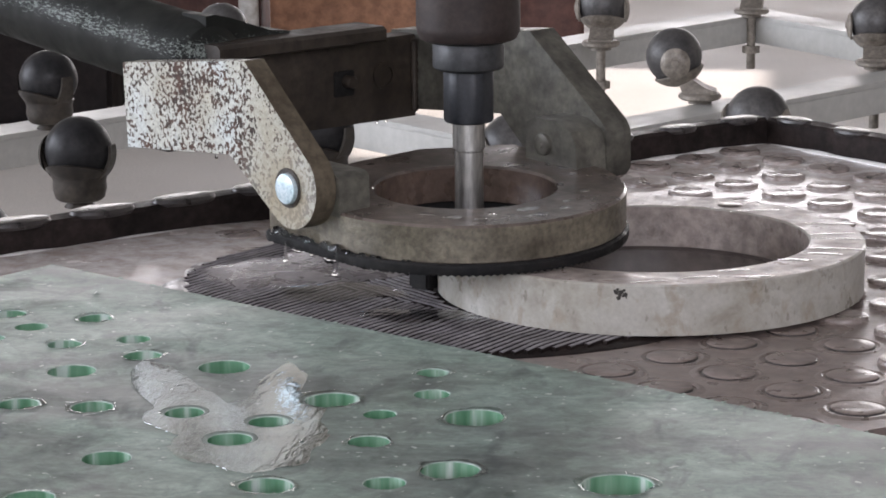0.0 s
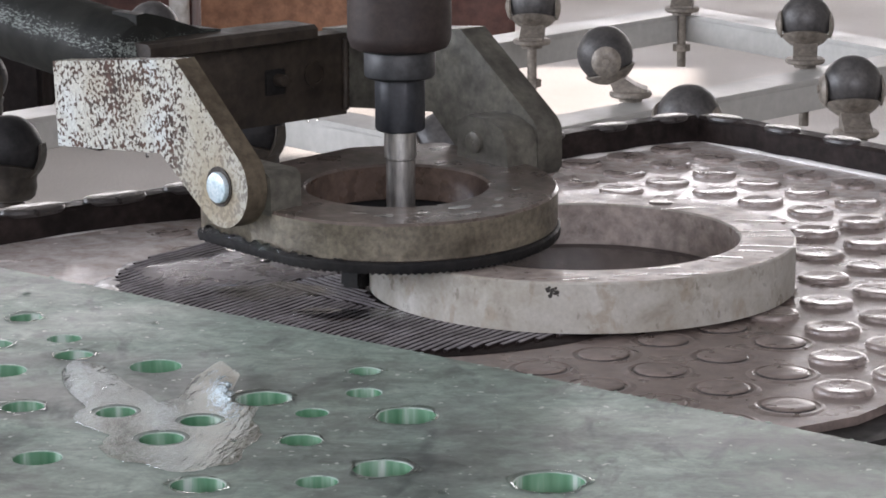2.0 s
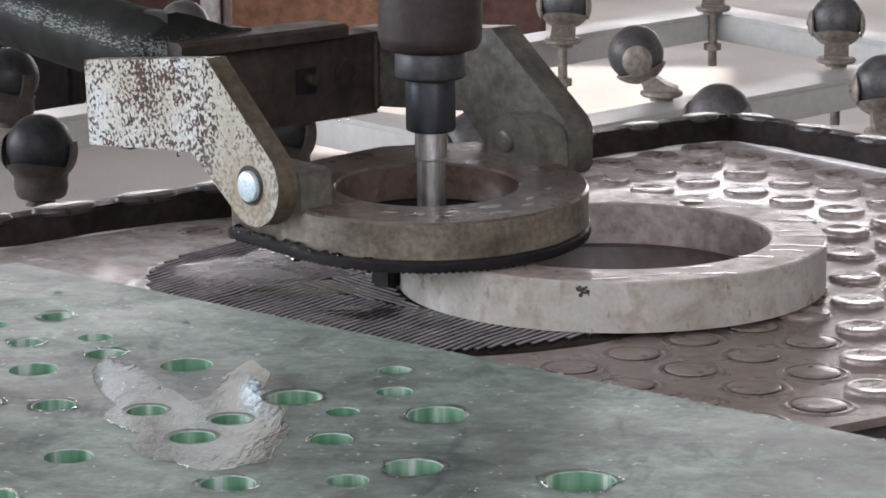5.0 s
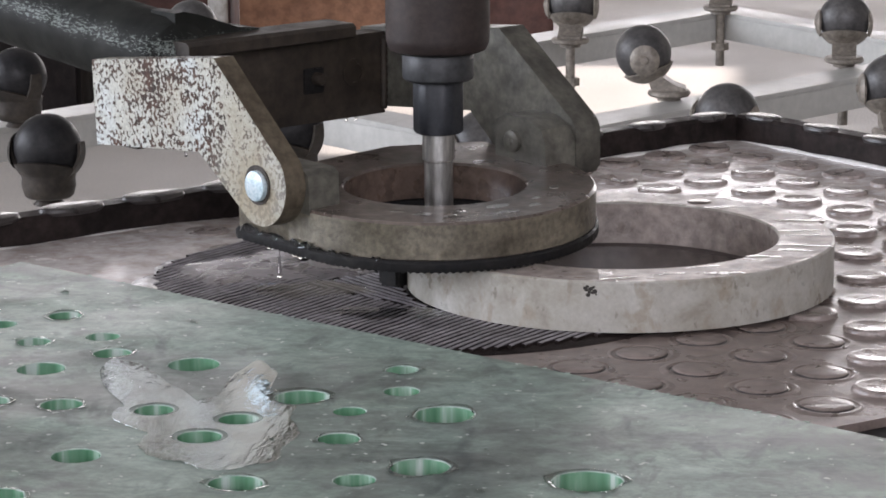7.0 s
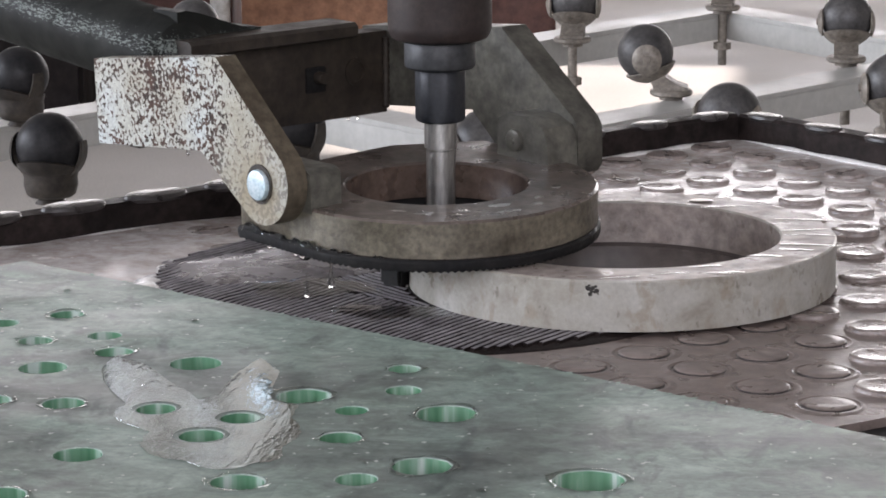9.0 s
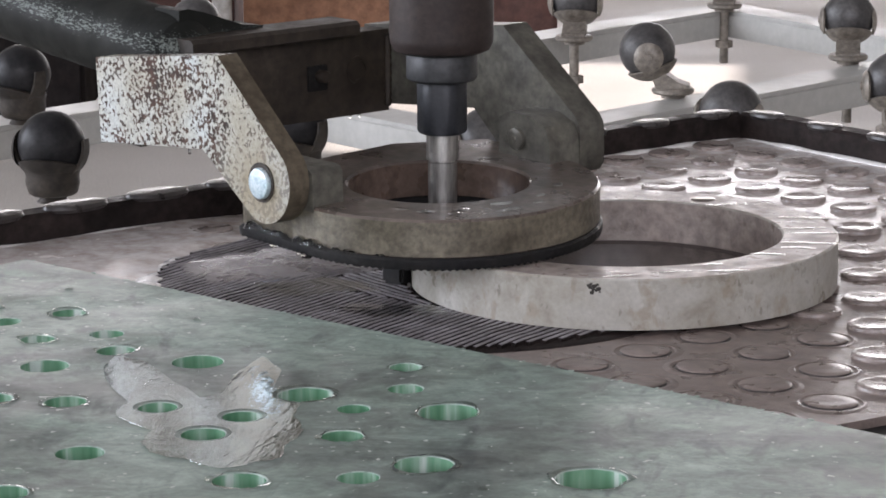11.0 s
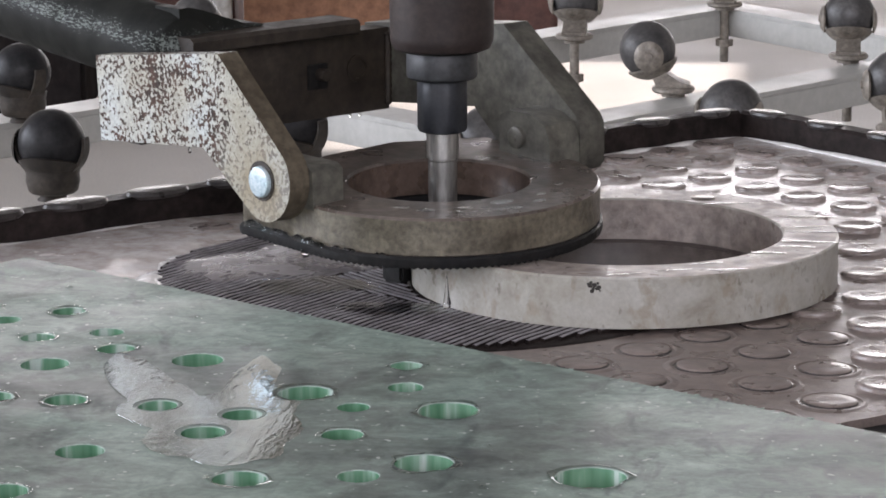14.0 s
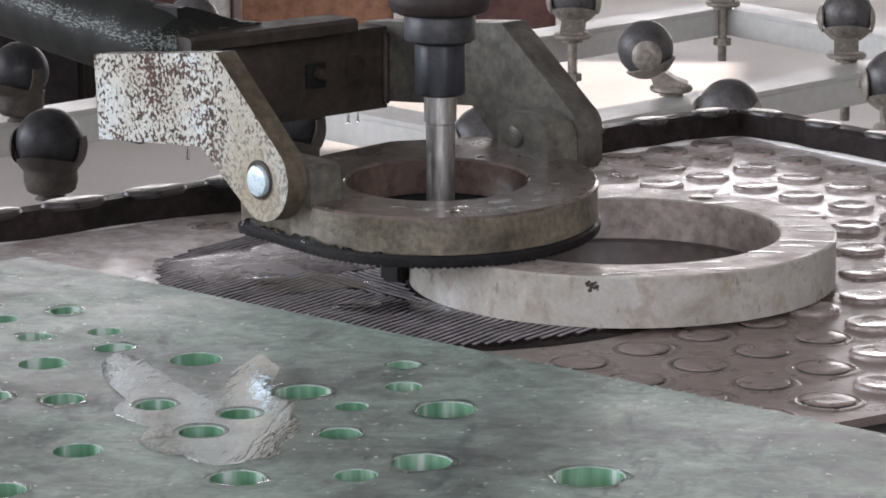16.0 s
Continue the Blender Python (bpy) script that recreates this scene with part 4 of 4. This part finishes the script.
def castor_at(x, y, turn, shaded=False, first={}):
    at = pose(x, y, BALL_Z, 0, 0, turn)
    if shaded in first:
        return copy_thing(first[shaded], at)
    # castors in the shade get the darkened pair of materials
    zinc, rubber = (M["grime_shade"], M["shaded_ball"]) if shaded else (M["zinc"], M["ball"])
    c = thing("ball_castor", "black ball castor in a grimy hood, both darkened as in shade" if shaded else "dark rubber ball castor in a dull zinc hood", "castor", at, "ball castors")
    prof = [(0, -BALL_R)] + [(BALL_R * math.cos(radians(a)), BALL_R * math.sin(radians(a))) for a in range(-80, 81, 10)] + [(0, BALL_R)]
    part("ball", lathe_bm(prof, 40), rubber, c)
    hood = [((BALL_R + g) * math.cos(radians(a)), (BALL_R + g) * math.sin(radians(a))) for g, seq in ((0.0028, range(-88, -29, 6)), (0.0008, range(-34, -89, -6))) for a in seq]
    bm = lathe_bm(hood, 40, True)
    bm.transform(pose(0, 0, 0, 18, 0, 0))
    part("hood", bm, zinc, c)
    cap = lathe_bm([(0, 0.0040), (0.0030, 0.0038), (0.0034, 0.0026), (0.0055, 0.0028), (0.0100, 0.0014), (0.0125, -0.0010)], 28)
    cap.transform(pose(0.0238, 0.002, -0.003, 0, 90, 0))
    part("axle_cap", cap, zinc, c)
    for side in (-1, 1) if not shaded else ():
        shell = [((BALL_R + g) * math.cos(radians(a)), (BALL_R + g) * math.sin(radians(a))) for g, seq in ((0.0022, range(89, 60, -4)), (0.0006, range(61, 90, 4))) for a in seq]
        bm = lathe_bm(shell, 36, True)
        bm.transform(pose(0, 0.002, -0.004, 0, 90 * side, 0))
        part("side_cover", bm, zinc, c)
    arm = slab_bm([(0.004, -0.0215), (0.016, -0.0185), (0.026, -0.0255), (0.036, -0.0290), (0.036, -0.0312), (0.008, -0.0312)], -0.011, 0.011, Matrix(((0, 0, 1, 0), (1, 0, 0, 0), (0, 1, 0, 0), (0, 0, 0, 1))), 0.0012)
    if shaded:
        arm.free()
    else:
        part("arm", arm, zinc, c)
    off = pose(0, CASTOR_OFF, 0)
    for nm, prof, n in (("swivel_plate", [(0, -0.0365), (0.0165, -0.0365), (0.0180, -0.0350), (0.0180, -0.0328), (0.0165, -0.0314), (0, -0.0314)], 32),
                        ("stem", [(0, -0.0402), (0.0100, -0.0402), (0.0100, -0.0366), (0, -0.0366)], 24),
                        ("stem_bolt", [(0, -0.094), (0.0045, -0.094), (0.0045, -0.0403), (0, -0.0403)], 16),
                        ("nut", [(0, -0.0775), (0.0090, -0.0775), (0.0090, -0.0705), (0, -0.0705)], 6)):
        if shaded:
            continue
        bm = lathe_bm(prof, n)
        bm.transform(off)
        part(nm, bm, zinc, c)
    if shaded:          # these stand in a cup on a short neck, with a fork up to the axle
        cup = lathe_bm([(0, -0.0352), (0.0150, -0.0352), (0.0172, -0.0335), (0.0190, -0.0270), (0.0186, -0.0215), (0.0200, -0.0165), (0.0190, -0.0160), (0.0165, -0.0220), (0, -0.0280)], 36)
        part("cup", cup, zinc, c)
        part("neck", lathe_bm([(0, -0.0402), (0.0115, -0.0402), (0.0095, -0.0380), (0.0085, -0.0353), (0, -0.0353)], 24), zinc, c)
        for side in (-1, 1):
            bm = bmesh.new()
            rows = []
            for q in range(14):
                a, w = radians(-68 + 6 * q), 0.0085 - 0.0003 * q
                rows.append([bm.verts.new((side * r * math.cos(a), y, r * math.sin(a))) for r, y in ((BALL_R + 0.0006, -w), (BALL_R + 0.0026, -w), (BALL_R + 0.0026, w), (BALL_R + 0.0006, w))])
            for p, q in zip(rows, rows[1:]):
                for e in range(4):
                    bm.faces.new((p[e], p[(e + 1) % 4], q[(e + 1) % 4], q[e]))
            bm.faces.new(rows[0])
            bm.faces.new(rows[-1][::-1])
            part("fork_arm", bm, zinc, c)
    first[shaded] = c
    return c


def rack():
    pale = "white painted steel channel rail of the rack"
    rail(-0.800, 0.661, 0.025, 1.715, pale, (0.05,))
    rail(0.03, 1.72, 0.55, 1.07, pale, (0.97,))
    rail(-0.30, 0.74, 0.42, 1.62, pale, (0.03,))
    rail(-0.20, 0.54, 0.55, 1.345, pale, (0.03, 0.97))
    rail(-0.62, 0.36, -0.10, 0.98, pale, (0.05,))
    rail(-0.42, 1.20, 0.00, 0.80, pale)
    for k, (x, y) in enumerate([(-0.43, 0.658), (-0.531, 0.969), (-0.033, 1.129), (0.143, 1.349), (0.166, 0.973), (0.039, 0.821), (-0.112, 1.457), (-0.273, 0.748), (-0.129, 0.691), (-0.420, 0.362), (0.03, 1.70), (-0.447, 1.27)]):
        castor_at(x, y, (172, 140, -90, 178, 186, 160, 178, 150, 200, 180, 175, 180)[k], k in (0, 1, 7, 9))


rack()


# ---- far end of the hall ----
def carton(x, y, w, d, h, m, label):
    ob = thing("carton", label, "carton", pose(x, y, FLOOR_Z, 0, 0, 6))
    part("body", box_bm(-w / 2, w / 2, -d / 2, d / 2, 0, h, 0.012), m, ob)
    part("tape", box_bm(-0.03, 0.03, -d / 2 - 0.003, -d / 2 + 0.001, h * 0.2, h + 0.001), m, ob)
    return ob


carton(-1.21, 7.1, 0.44, 0.4, 0.6, M["carton"], "brown cardboard carton standing on the workshop floor")
carton(-0.72, 7.15, 0.42, 0.4, 0.6, M["redwood"], "dark red-brown box standing on the workshop floor")
carton(-1.72, 7.3, 0.44, 0.4, 0.6, M["redwood"], "dark red-brown box standing on the workshop floor")
# box added to darken the background behind the left castors
carton(-2.05, 5.95, 0.80, 0.4, 0.42, M["black_box"], "black-brown box added for the unclear dark mass at the left")
post = thing("floor_post", "pale painted upright post in the workshop", "post", pose(-1.475, 6.9, FLOOR_Z))
part("shaft", lathe_bm([(0, 0), (0.030, 0), (0.030, 2.2), (0, 2.2)], 20), M["post"], post)
part("foot_plate", box_bm(-0.06, 0.06, -0.06, 0.06, 0, 0.012, 0.002), M["post"], post)
rubber_mat()


# ---- water: beads and menisci on the glass, films on the pad, drops ----
def menisci():
    rng = random.Random(11)
    for k, (x, y, r) in enumerate(HOLES + HOLES2):
        if k % 3 == 1 or math.hypot((x + 0.187) * 2.4, y + 0.078) < 0.11:
            continue
        out = r * rng.uniform(1.14, 1.26)
        inner = (r * 0.97 + 0.0008) / out
        bm = water_patch_bm(out, out, rng.uniform(0.0002, 0.0004), 2.0 + k * 1.7, 40, 6, inner, 0.0003, 260)
        ob = link("small_puddle", bm, M["water"])
        ob.matrix_world = pose(x, y - 0.0075, GLASS_Z + 0.0001)
        tagged(ob, "clear water clinging round a drilled hole", "water", "water round the holes")
    for k in range(46):
        u, v = rng.uniform(0.02, 0.52), rng.uniform(0.01, 0.40)
        x, y = -0.3259 + 0.8265 * u - 0.563 * v, 0.1803 - 0.563 * u - 0.8265 * v
        if any((x - a) ** 2 + (y + 0.0075 - b) ** 2 < (c + 0.006) ** 2 for a, b, c in HOLES + HOLES2):
            continue
        s = rng.uniform(0.0006, 0.0019)
        bm = water_patch_bm(s * 1.3, s, s * 0.45, 40 + k, 14, 3)
        ob = link("water_bead", bm, M["water"])
        ob.matrix_world = pose(x, y, GLASS_Z + 0.0001, 0, 0, rng.uniform(0, 180))
        tagged(ob, "small clear water bead on the glass", "water", "beads on the glass")


menisci()
FILMS = [(-0.208, 0.208, 0.048, 0.040), (-0.165, 0.165, 0.045, 0.028), (-0.190, 0.170, 0.024, 0.016), (-0.125, 0.118, 0.040, 0.020), (-0.178, 0.232, 0.050, 0.036)]
films = []
FILM_Z = -0.0007
for k, (x, y, rx, ry) in enumerate(FILMS):
    ob = link("water_film", water_patch_bm(rx, ry, 0.0015, 5.5 * k, 64, 26, 0.0, 0.00010 if k in (0, 4) else 0.00007, 160 + 30 * k), M["thin_slurry"] if k in (0, 4) else M["water"])
    ob.matrix_world = pose(x, y, FILM_Z + 0.0001 * k + (0.0005 if k in (0, 4) else 0.0))
    films.append(tagged(ob, "thin rippled water film running over the ribbed pad", "water", "water films"))


def slurry_sheet(x0, x1, y0, y1, h, seed, label):
    """Slurry that stands against the border and thins out over the mat, in the table's frame."""
    cell = 0.005
    bm = bmesh.new()
    grid = {}
    nx, ny = int((x1 - x0) / cell), int((y1 - y0) / cell)
    for i in range(nx + 1):
        for j in range(ny + 1):
            x, y = x0 + (x1 - x0) * i / nx, y0 + (y1 - y0) * j / ny
            w = TABLE @ Vector((x, y, 0))
            rim = min((x - x0) / 0.05, (y - y0) / 0.05, (-0.001 - x) / 0.001 if x1 > -0.01 else (x1 - x) / 0.05, 1.0)
            rim = min(rim, ((w.x + 0.11) ** 2 + (w.y - 0.19) ** 2 - 0.146 ** 2) / 0.006, ((w.y - 0.1735) + 0.68 * (w.x + 0.3146)) / 0.02)
            z = h * (0.25 + 0.75 * max(rim, -0.4) + 0.45 * (rim < 1.0) * noise.noise((x * 40, y * 40, seed))) - 0.0004 * (rim < 0.05) + 0.00022 * noise.noise((x * 75, y * 75, seed + 4))
            grid[i, j] = bm.verts.new((x, y, z)) if rim > -0.35 else None
    for i in range(nx):
        for j in range(ny):
            q = [grid[i, j], grid[i + 1, j], grid[i + 1, j + 1], grid[i, j + 1]]
            if all(q):
                bm.faces.new(q)
    for v in [v for v in bm.verts if not v.link_faces]:
        bm.verts.remove(v)
    bm.transform(TABLE @ pose(0, 0, MAT_Z))
    tagged(link("puddle", bm, M["milky"]), label, "water", "puddles")


slurry_sheet(-0.78, -0.40, -0.17, -0.0015, 0.0021, 3.0, "shallow puddle of beige grinding slurry on the mat")
# its pale colour also brightens the corner that the border leaves dim
slurry_sheet(-0.24, -0.0015, -0.26, -0.0015, 0.0006, 9.0, "milky grinding slurry between the studs in the mat's corner")


def wet_tops():
    """Skins of water on top of the stone ring and of the clamp."""
    rng = random.Random(8)
    # long, thin, level patches: the highlights on the wet stone set their shape
    for k in range(12):
        a = radians(rng.uniform(-100, 75))
        r = rng.uniform(0.087, 0.104)
        rx, ry = rng.uniform(0.006, 0.016), rng.uniform(0.0009, 0.0022)
        ob = link("water_skin", water_patch_bm(rx, ry, 0.0002, 150 + k, 36, 5, 0.0, 0.00008, 240), M["ripples"])
        ob.matrix_world = pose(RING[0] + r * math.cos(a), RING[1] + r * math.sin(a), 0.0008 + 0.0253, 0, 0, rng.uniform(-8, 22))
        tagged(ob, "thin skin of water shaped as a highlight on the wet stone ring", "water", "water on the ring")
    for k in range(9):
        a, r = radians(rng.uniform(-60, 70)), rng.uniform(0.055, 0.074)
        ob = link("water_skin", water_patch_bm(rng.uniform(0.003, 0.008), rng.uniform(0.002, 0.004), 0.0002, 190 + k, 36, 5, 0.0, 0.00008, 240), M["ripples"])
        ob.matrix_world = CLAMP @ TIP @ pose(0.0211 + r * math.cos(a), 0.0011 + r * math.sin(a), CZ1 + 0.0001, 0, 0, math.degrees(a) + 90)
        tagged(ob, "thin skin of water on the wet clamp ring", "water", "water on the clamp ring")
    # a white line paints the bright reflection in wet slurry at the border's foot
    for x0, x1, place in ((-0.80, -0.41, pose(0, 0, 0)), (-0.36, -0.004, pose(0, 0, 0)), (-0.30, -0.004, pose(0, 0, 0, 0, 0, 90) @ Matrix.Diagonal((1, -1, 1, 1)))):
        bm = bmesh.new()
        rows = []
        n = int((x1 - x0) / 0.004)
        for k in range(n + 1):
            x = x0 + (x1 - x0) * k / n
            fat = 0.0026 * (0.8 + 0.6 * noise.noise((x * 35, 4.0, x0 * 9))) * min(1.0, 8.0 * k / n, 8.0 * (n - k) / n) + 0.0003
            rows.append([bm.verts.new((x, -0.0006 - fat * 1.5 * math.cos(q), MAT_Z + 0.0002 + fat * 0.9 * math.sin(q))) for q in [0.5 * math.pi * i / 5 for i in range(6)]])
        for p, q in zip(rows, rows[1:]):
            for i in range(5):
                bm.faces.new((p[i], p[i + 1], q[i + 1], q[i]))
        bm.transform(TABLE @ place)
        tagged(link("glint_line", bm, M["glint_white"]), "white line painted for the bright reflection in wet slurry at the border's foot", "water", "slurry lines")


wet_tops()


def drop(r, length, at):
    prof = [(0, -r)] + [(r * math.cos(radians(a)), r * math.sin(radians(a))) for a in range(-70, 11, 16)] + [(r * 0.45, length * 0.5), (r * 0.2, length * 0.85), (0, length)]
    ob = link("water_drop", lathe_bm(prof, 14), M["water"])
    ob.matrix_world = pose(*at)
    return tagged(ob, "falling clear water drop", "water", "water drops")


def wet_edge():
    """Water that has gathered in lumps on the clamp's rubber edge."""
    rng = random.Random(21)
    for k in range(26):
        if k < 16:
            q = CLAMP @ TIP @ Vector((rng.uniform(-0.034, 0.022), -0.0829, 0.0327))
        else:
            a = radians(rng.uniform(270, 300))
            q = CLAMP @ TIP @ Vector((0.0211 + 0.0832 * math.cos(a), 0.0011 + 0.0832 * math.sin(a), 0.0327))
        s = rng.uniform(0.0018, 0.0042) if k < 12 else rng.uniform(0.0008, 0.0022)
        ob = link("water_bead", water_patch_bm(s * 1.5, s, s * 0.9, 90 + k, 14, 4), M["water"])
        ob.matrix_world = pose(q.x, q.y, q.z, 0, 0, rng.uniform(0, 180))
        tagged(ob, "clear water bead on the clamp edge", "water", "beads on the clamp")


wet_edge()


def wet_arc():
    """The bead of water that stands along the pad's edge."""
    for a0, a1, r in ((138, 158, 0.0016), (159, 176, 0.0026), (175, 201, 0.0040), (202, 214, 0.0026)):
        bm = bmesh.new()
        rows = []
        n = 26
        for k in range(n + 1):
            a = radians(a0 + (a1 - a0) * k / n)
            fat = r * (0.25 + math.sin(math.pi * k / n)) * (1 + 0.5 * noise.noise((a * 14, r * 900, 3)))
            R = 0.1500 + 0.0012 * noise.noise((a * 20, 1, 7))
            rows.append([bm.verts.new(((R + fat * 1.6 * math.cos(q)) * math.cos(a), (R + fat * 1.6 * math.cos(q)) * math.sin(a), max(fat * 0.75 * math.sin(q), 0))) for q in [math.pi * i / 8 for i in range(9)]])
        for p, q in zip(rows, rows[1:]):
            for i in range(8):
                bm.faces.new((p[i], p[i + 1], q[i + 1], q[i]))
            bm.faces.new((p[8], p[0], q[0], q[8]))
        bm.faces.new(rows[0])
        bm.faces.new(rows[-1][::-1])
        # the two left-hand beads are coloured white for the highlight on them
        ob = link("water_bead", bm, M["glint_white"] if a0 in (159, 175) else M["water"])
        ob.matrix_world = pose(-0.11, 0.19, MAT_Z + 0.0001)
        tagged(ob, "long clear bead of water along the pad's edge", "water", "beads round the pad")


wet_arc()


# ---- what moves ----
# how high the chuck's lower face stands, in time: it feeds down slowly and pecks up to clear the hole
FEED = [(0.0, -123), (0.2, -124), (0.5, -113), (1.0, -107), (1.5, -105), (3.0, -105), (4.0, -103), (4.3, -102), (4.45, -115), (4.6, -118), (4.9, -104), (5.2, -100),
        (6.5, -99), (8.5, -98), (8.8, -100), (8.9, -114), (9.0, -118), (9.1, -113), (9.2, -105), (9.5, -97), (11.3, -93.5), (13.2, -90), (13.3, -103.5), (13.4, -114),
        (13.5, -113.5), (13.6, -111.5), (13.7, -105.5), (13.8, -100), (13.9, -96.5), (14.1, -92), (15.6, -90), (15.7, -105), (15.8, -133), (15.9, -154), (16.0, -157)]


def feed_at(t):
    for (t0, a), (t1, b) in zip(FEED, FEED[1:]):
        if t <= t1:
            return 0.0782 + (-93 - (a + (b - a) * (t - t0) / (t1 - t0))) * 0.000295
    return 0.0782 + 64 * 0.000295


# drops: (when it falls, x, y, the height of the edge that it hangs from)
EDGE = [(-0.206, 0.1520), (-0.165, 0.1125), (-0.140, 0.1000), (-0.100, 0.0925)]


def edge_y(x):
    for (x0, y0), (x1, y1) in zip(EDGE, EDGE[1:]):
        if x <= x1:
            return y0 + (y1 - y0) * (x - x0) / (x1 - x0)
    return EDGE[-1][1]


FALLS = [(t, x, edge_y(x), 0.0268) for t, x in ((0.05, -0.195), (0.1, -0.165), (0.2, -0.150), (0.45, -0.158), (0.5, -0.150), (0.6, -0.170), (0.7, -0.145), (4.0, -0.190), (7.0, -0.180),
                                                (8.95, -0.165), (9.0, -0.152), (12.5, -0.188), (13.44, -0.172), (13.45, -0.166), (13.47, -0.140), (13.8, -0.138), (13.96, -0.094), (14.97, -0.168), (15.5, -0.186), (15.85, -0.150))]
drops = [drop((0.0009 + 0.0003 * (k % 3)) * (1.7 if t < 0.8 or 8 < t < 9.1 or 13 < t < 15 else 1), (0.0075 + 0.003 * (k % 3)) * (1.4 if t < 0.8 or 8 < t < 9.1 or 13 < t < 15 else 1), (x, y, z)) for k, (t, x, y, z) in enumerate(FALLS)]
# drops that hang from the cross bar and the bracket, and let go at the very end
HANGS = [(15.92, -0.1300, 0.066, 0.0632), (15.95, -0.1290, 0.072, 0.0632), (15.85, -0.0700, -0.0890, 0.0706)]
hangers = [drop(0.0010, 0.0075, CLAMP @ Vector((e, p, z - 0.0028))) for t, e, p, z in HANGS]
STIRS = (0.0, 0.2, 0.4, 0.6, 0.8, 8.9, 9.1, 11.4, 13.5, 13.8, 15.8, 16.0)


def stir(t):
    return 0.15 + sum(math.exp(-((t - s) / 0.25) ** 2) for s in STIRS)


def motions():
    # the spindle turns steadily while it feeds
    walk(drill_spindle, [(k / 10, pose(*SPIN, feed_at(k / 10), 0, 0, (-72 * k) % 360)) for k in range(161)])
    # the films creep to and fro, more strongly when water is thrown off
    for k, ob in enumerate(films):
        x, y, rx, ry = FILMS[k]
        rows = []
        for n in range(81):
            t = n * 0.2
            s = min(stir(t), 1.3) * 0.004
            rows.append((t, pose(x + s * noise.noise((t * 2.1, k * 7.0, 0)), y + s * noise.noise((t * 2.1, k * 7.0, 9)), FILM_Z + 0.0001 * k + (0.0005 if k in (0, 4) else 0.0) + 0.0004 * stir(t) / 3, 0, 0, 9 * s / 0.004 * noise.noise((t * 1.3, k * 3.0, 5)))))
        walk(ob, rows)
    for ob, (t, e, p, z) in zip(hangers, HANGS):
        a = CLAMP @ Vector((e, p, z - 0.0028))
        walk(ob, [(0.0, pose(a.x, a.y, a.z + 0.0012)), (9.0, pose(a.x, a.y, a.z + 0.0008)), (t - 0.1, pose(a.x, a.y, a.z)), (16.0, pose(a.x, a.y, a.z - 0.0035))])
    # each drop gathers under the rubber, falls in about a tenth of a second and sinks into the film on the pad
    for ob, (t, x, y, z) in zip(drops, FALLS):
        held, gone = pose(x, y + 0.006, z + 0.001), pose(x - 0.004, y - 0.012, -0.0035, 0, 90, 30)
        rows = [(0.0, held if t > 0.12 else pose(x, y, z - 0.004))]
        if t > 0.12:
            rows.append((t - 0.08, held))
        rows += [(t + 0.01, pose(x, y - 0.001, z - 0.010)), (t + 0.07, pose(x - 0.001, y - 0.004, 0.0045)), (t + 0.13, pose(x - 0.003, y - 0.010, 0.0012, 0, 60, 30)), (t + 0.22, gone), (16.0, gone)]
        walk(ob, [r for r in rows if r[0] <= 16.0])


motions()
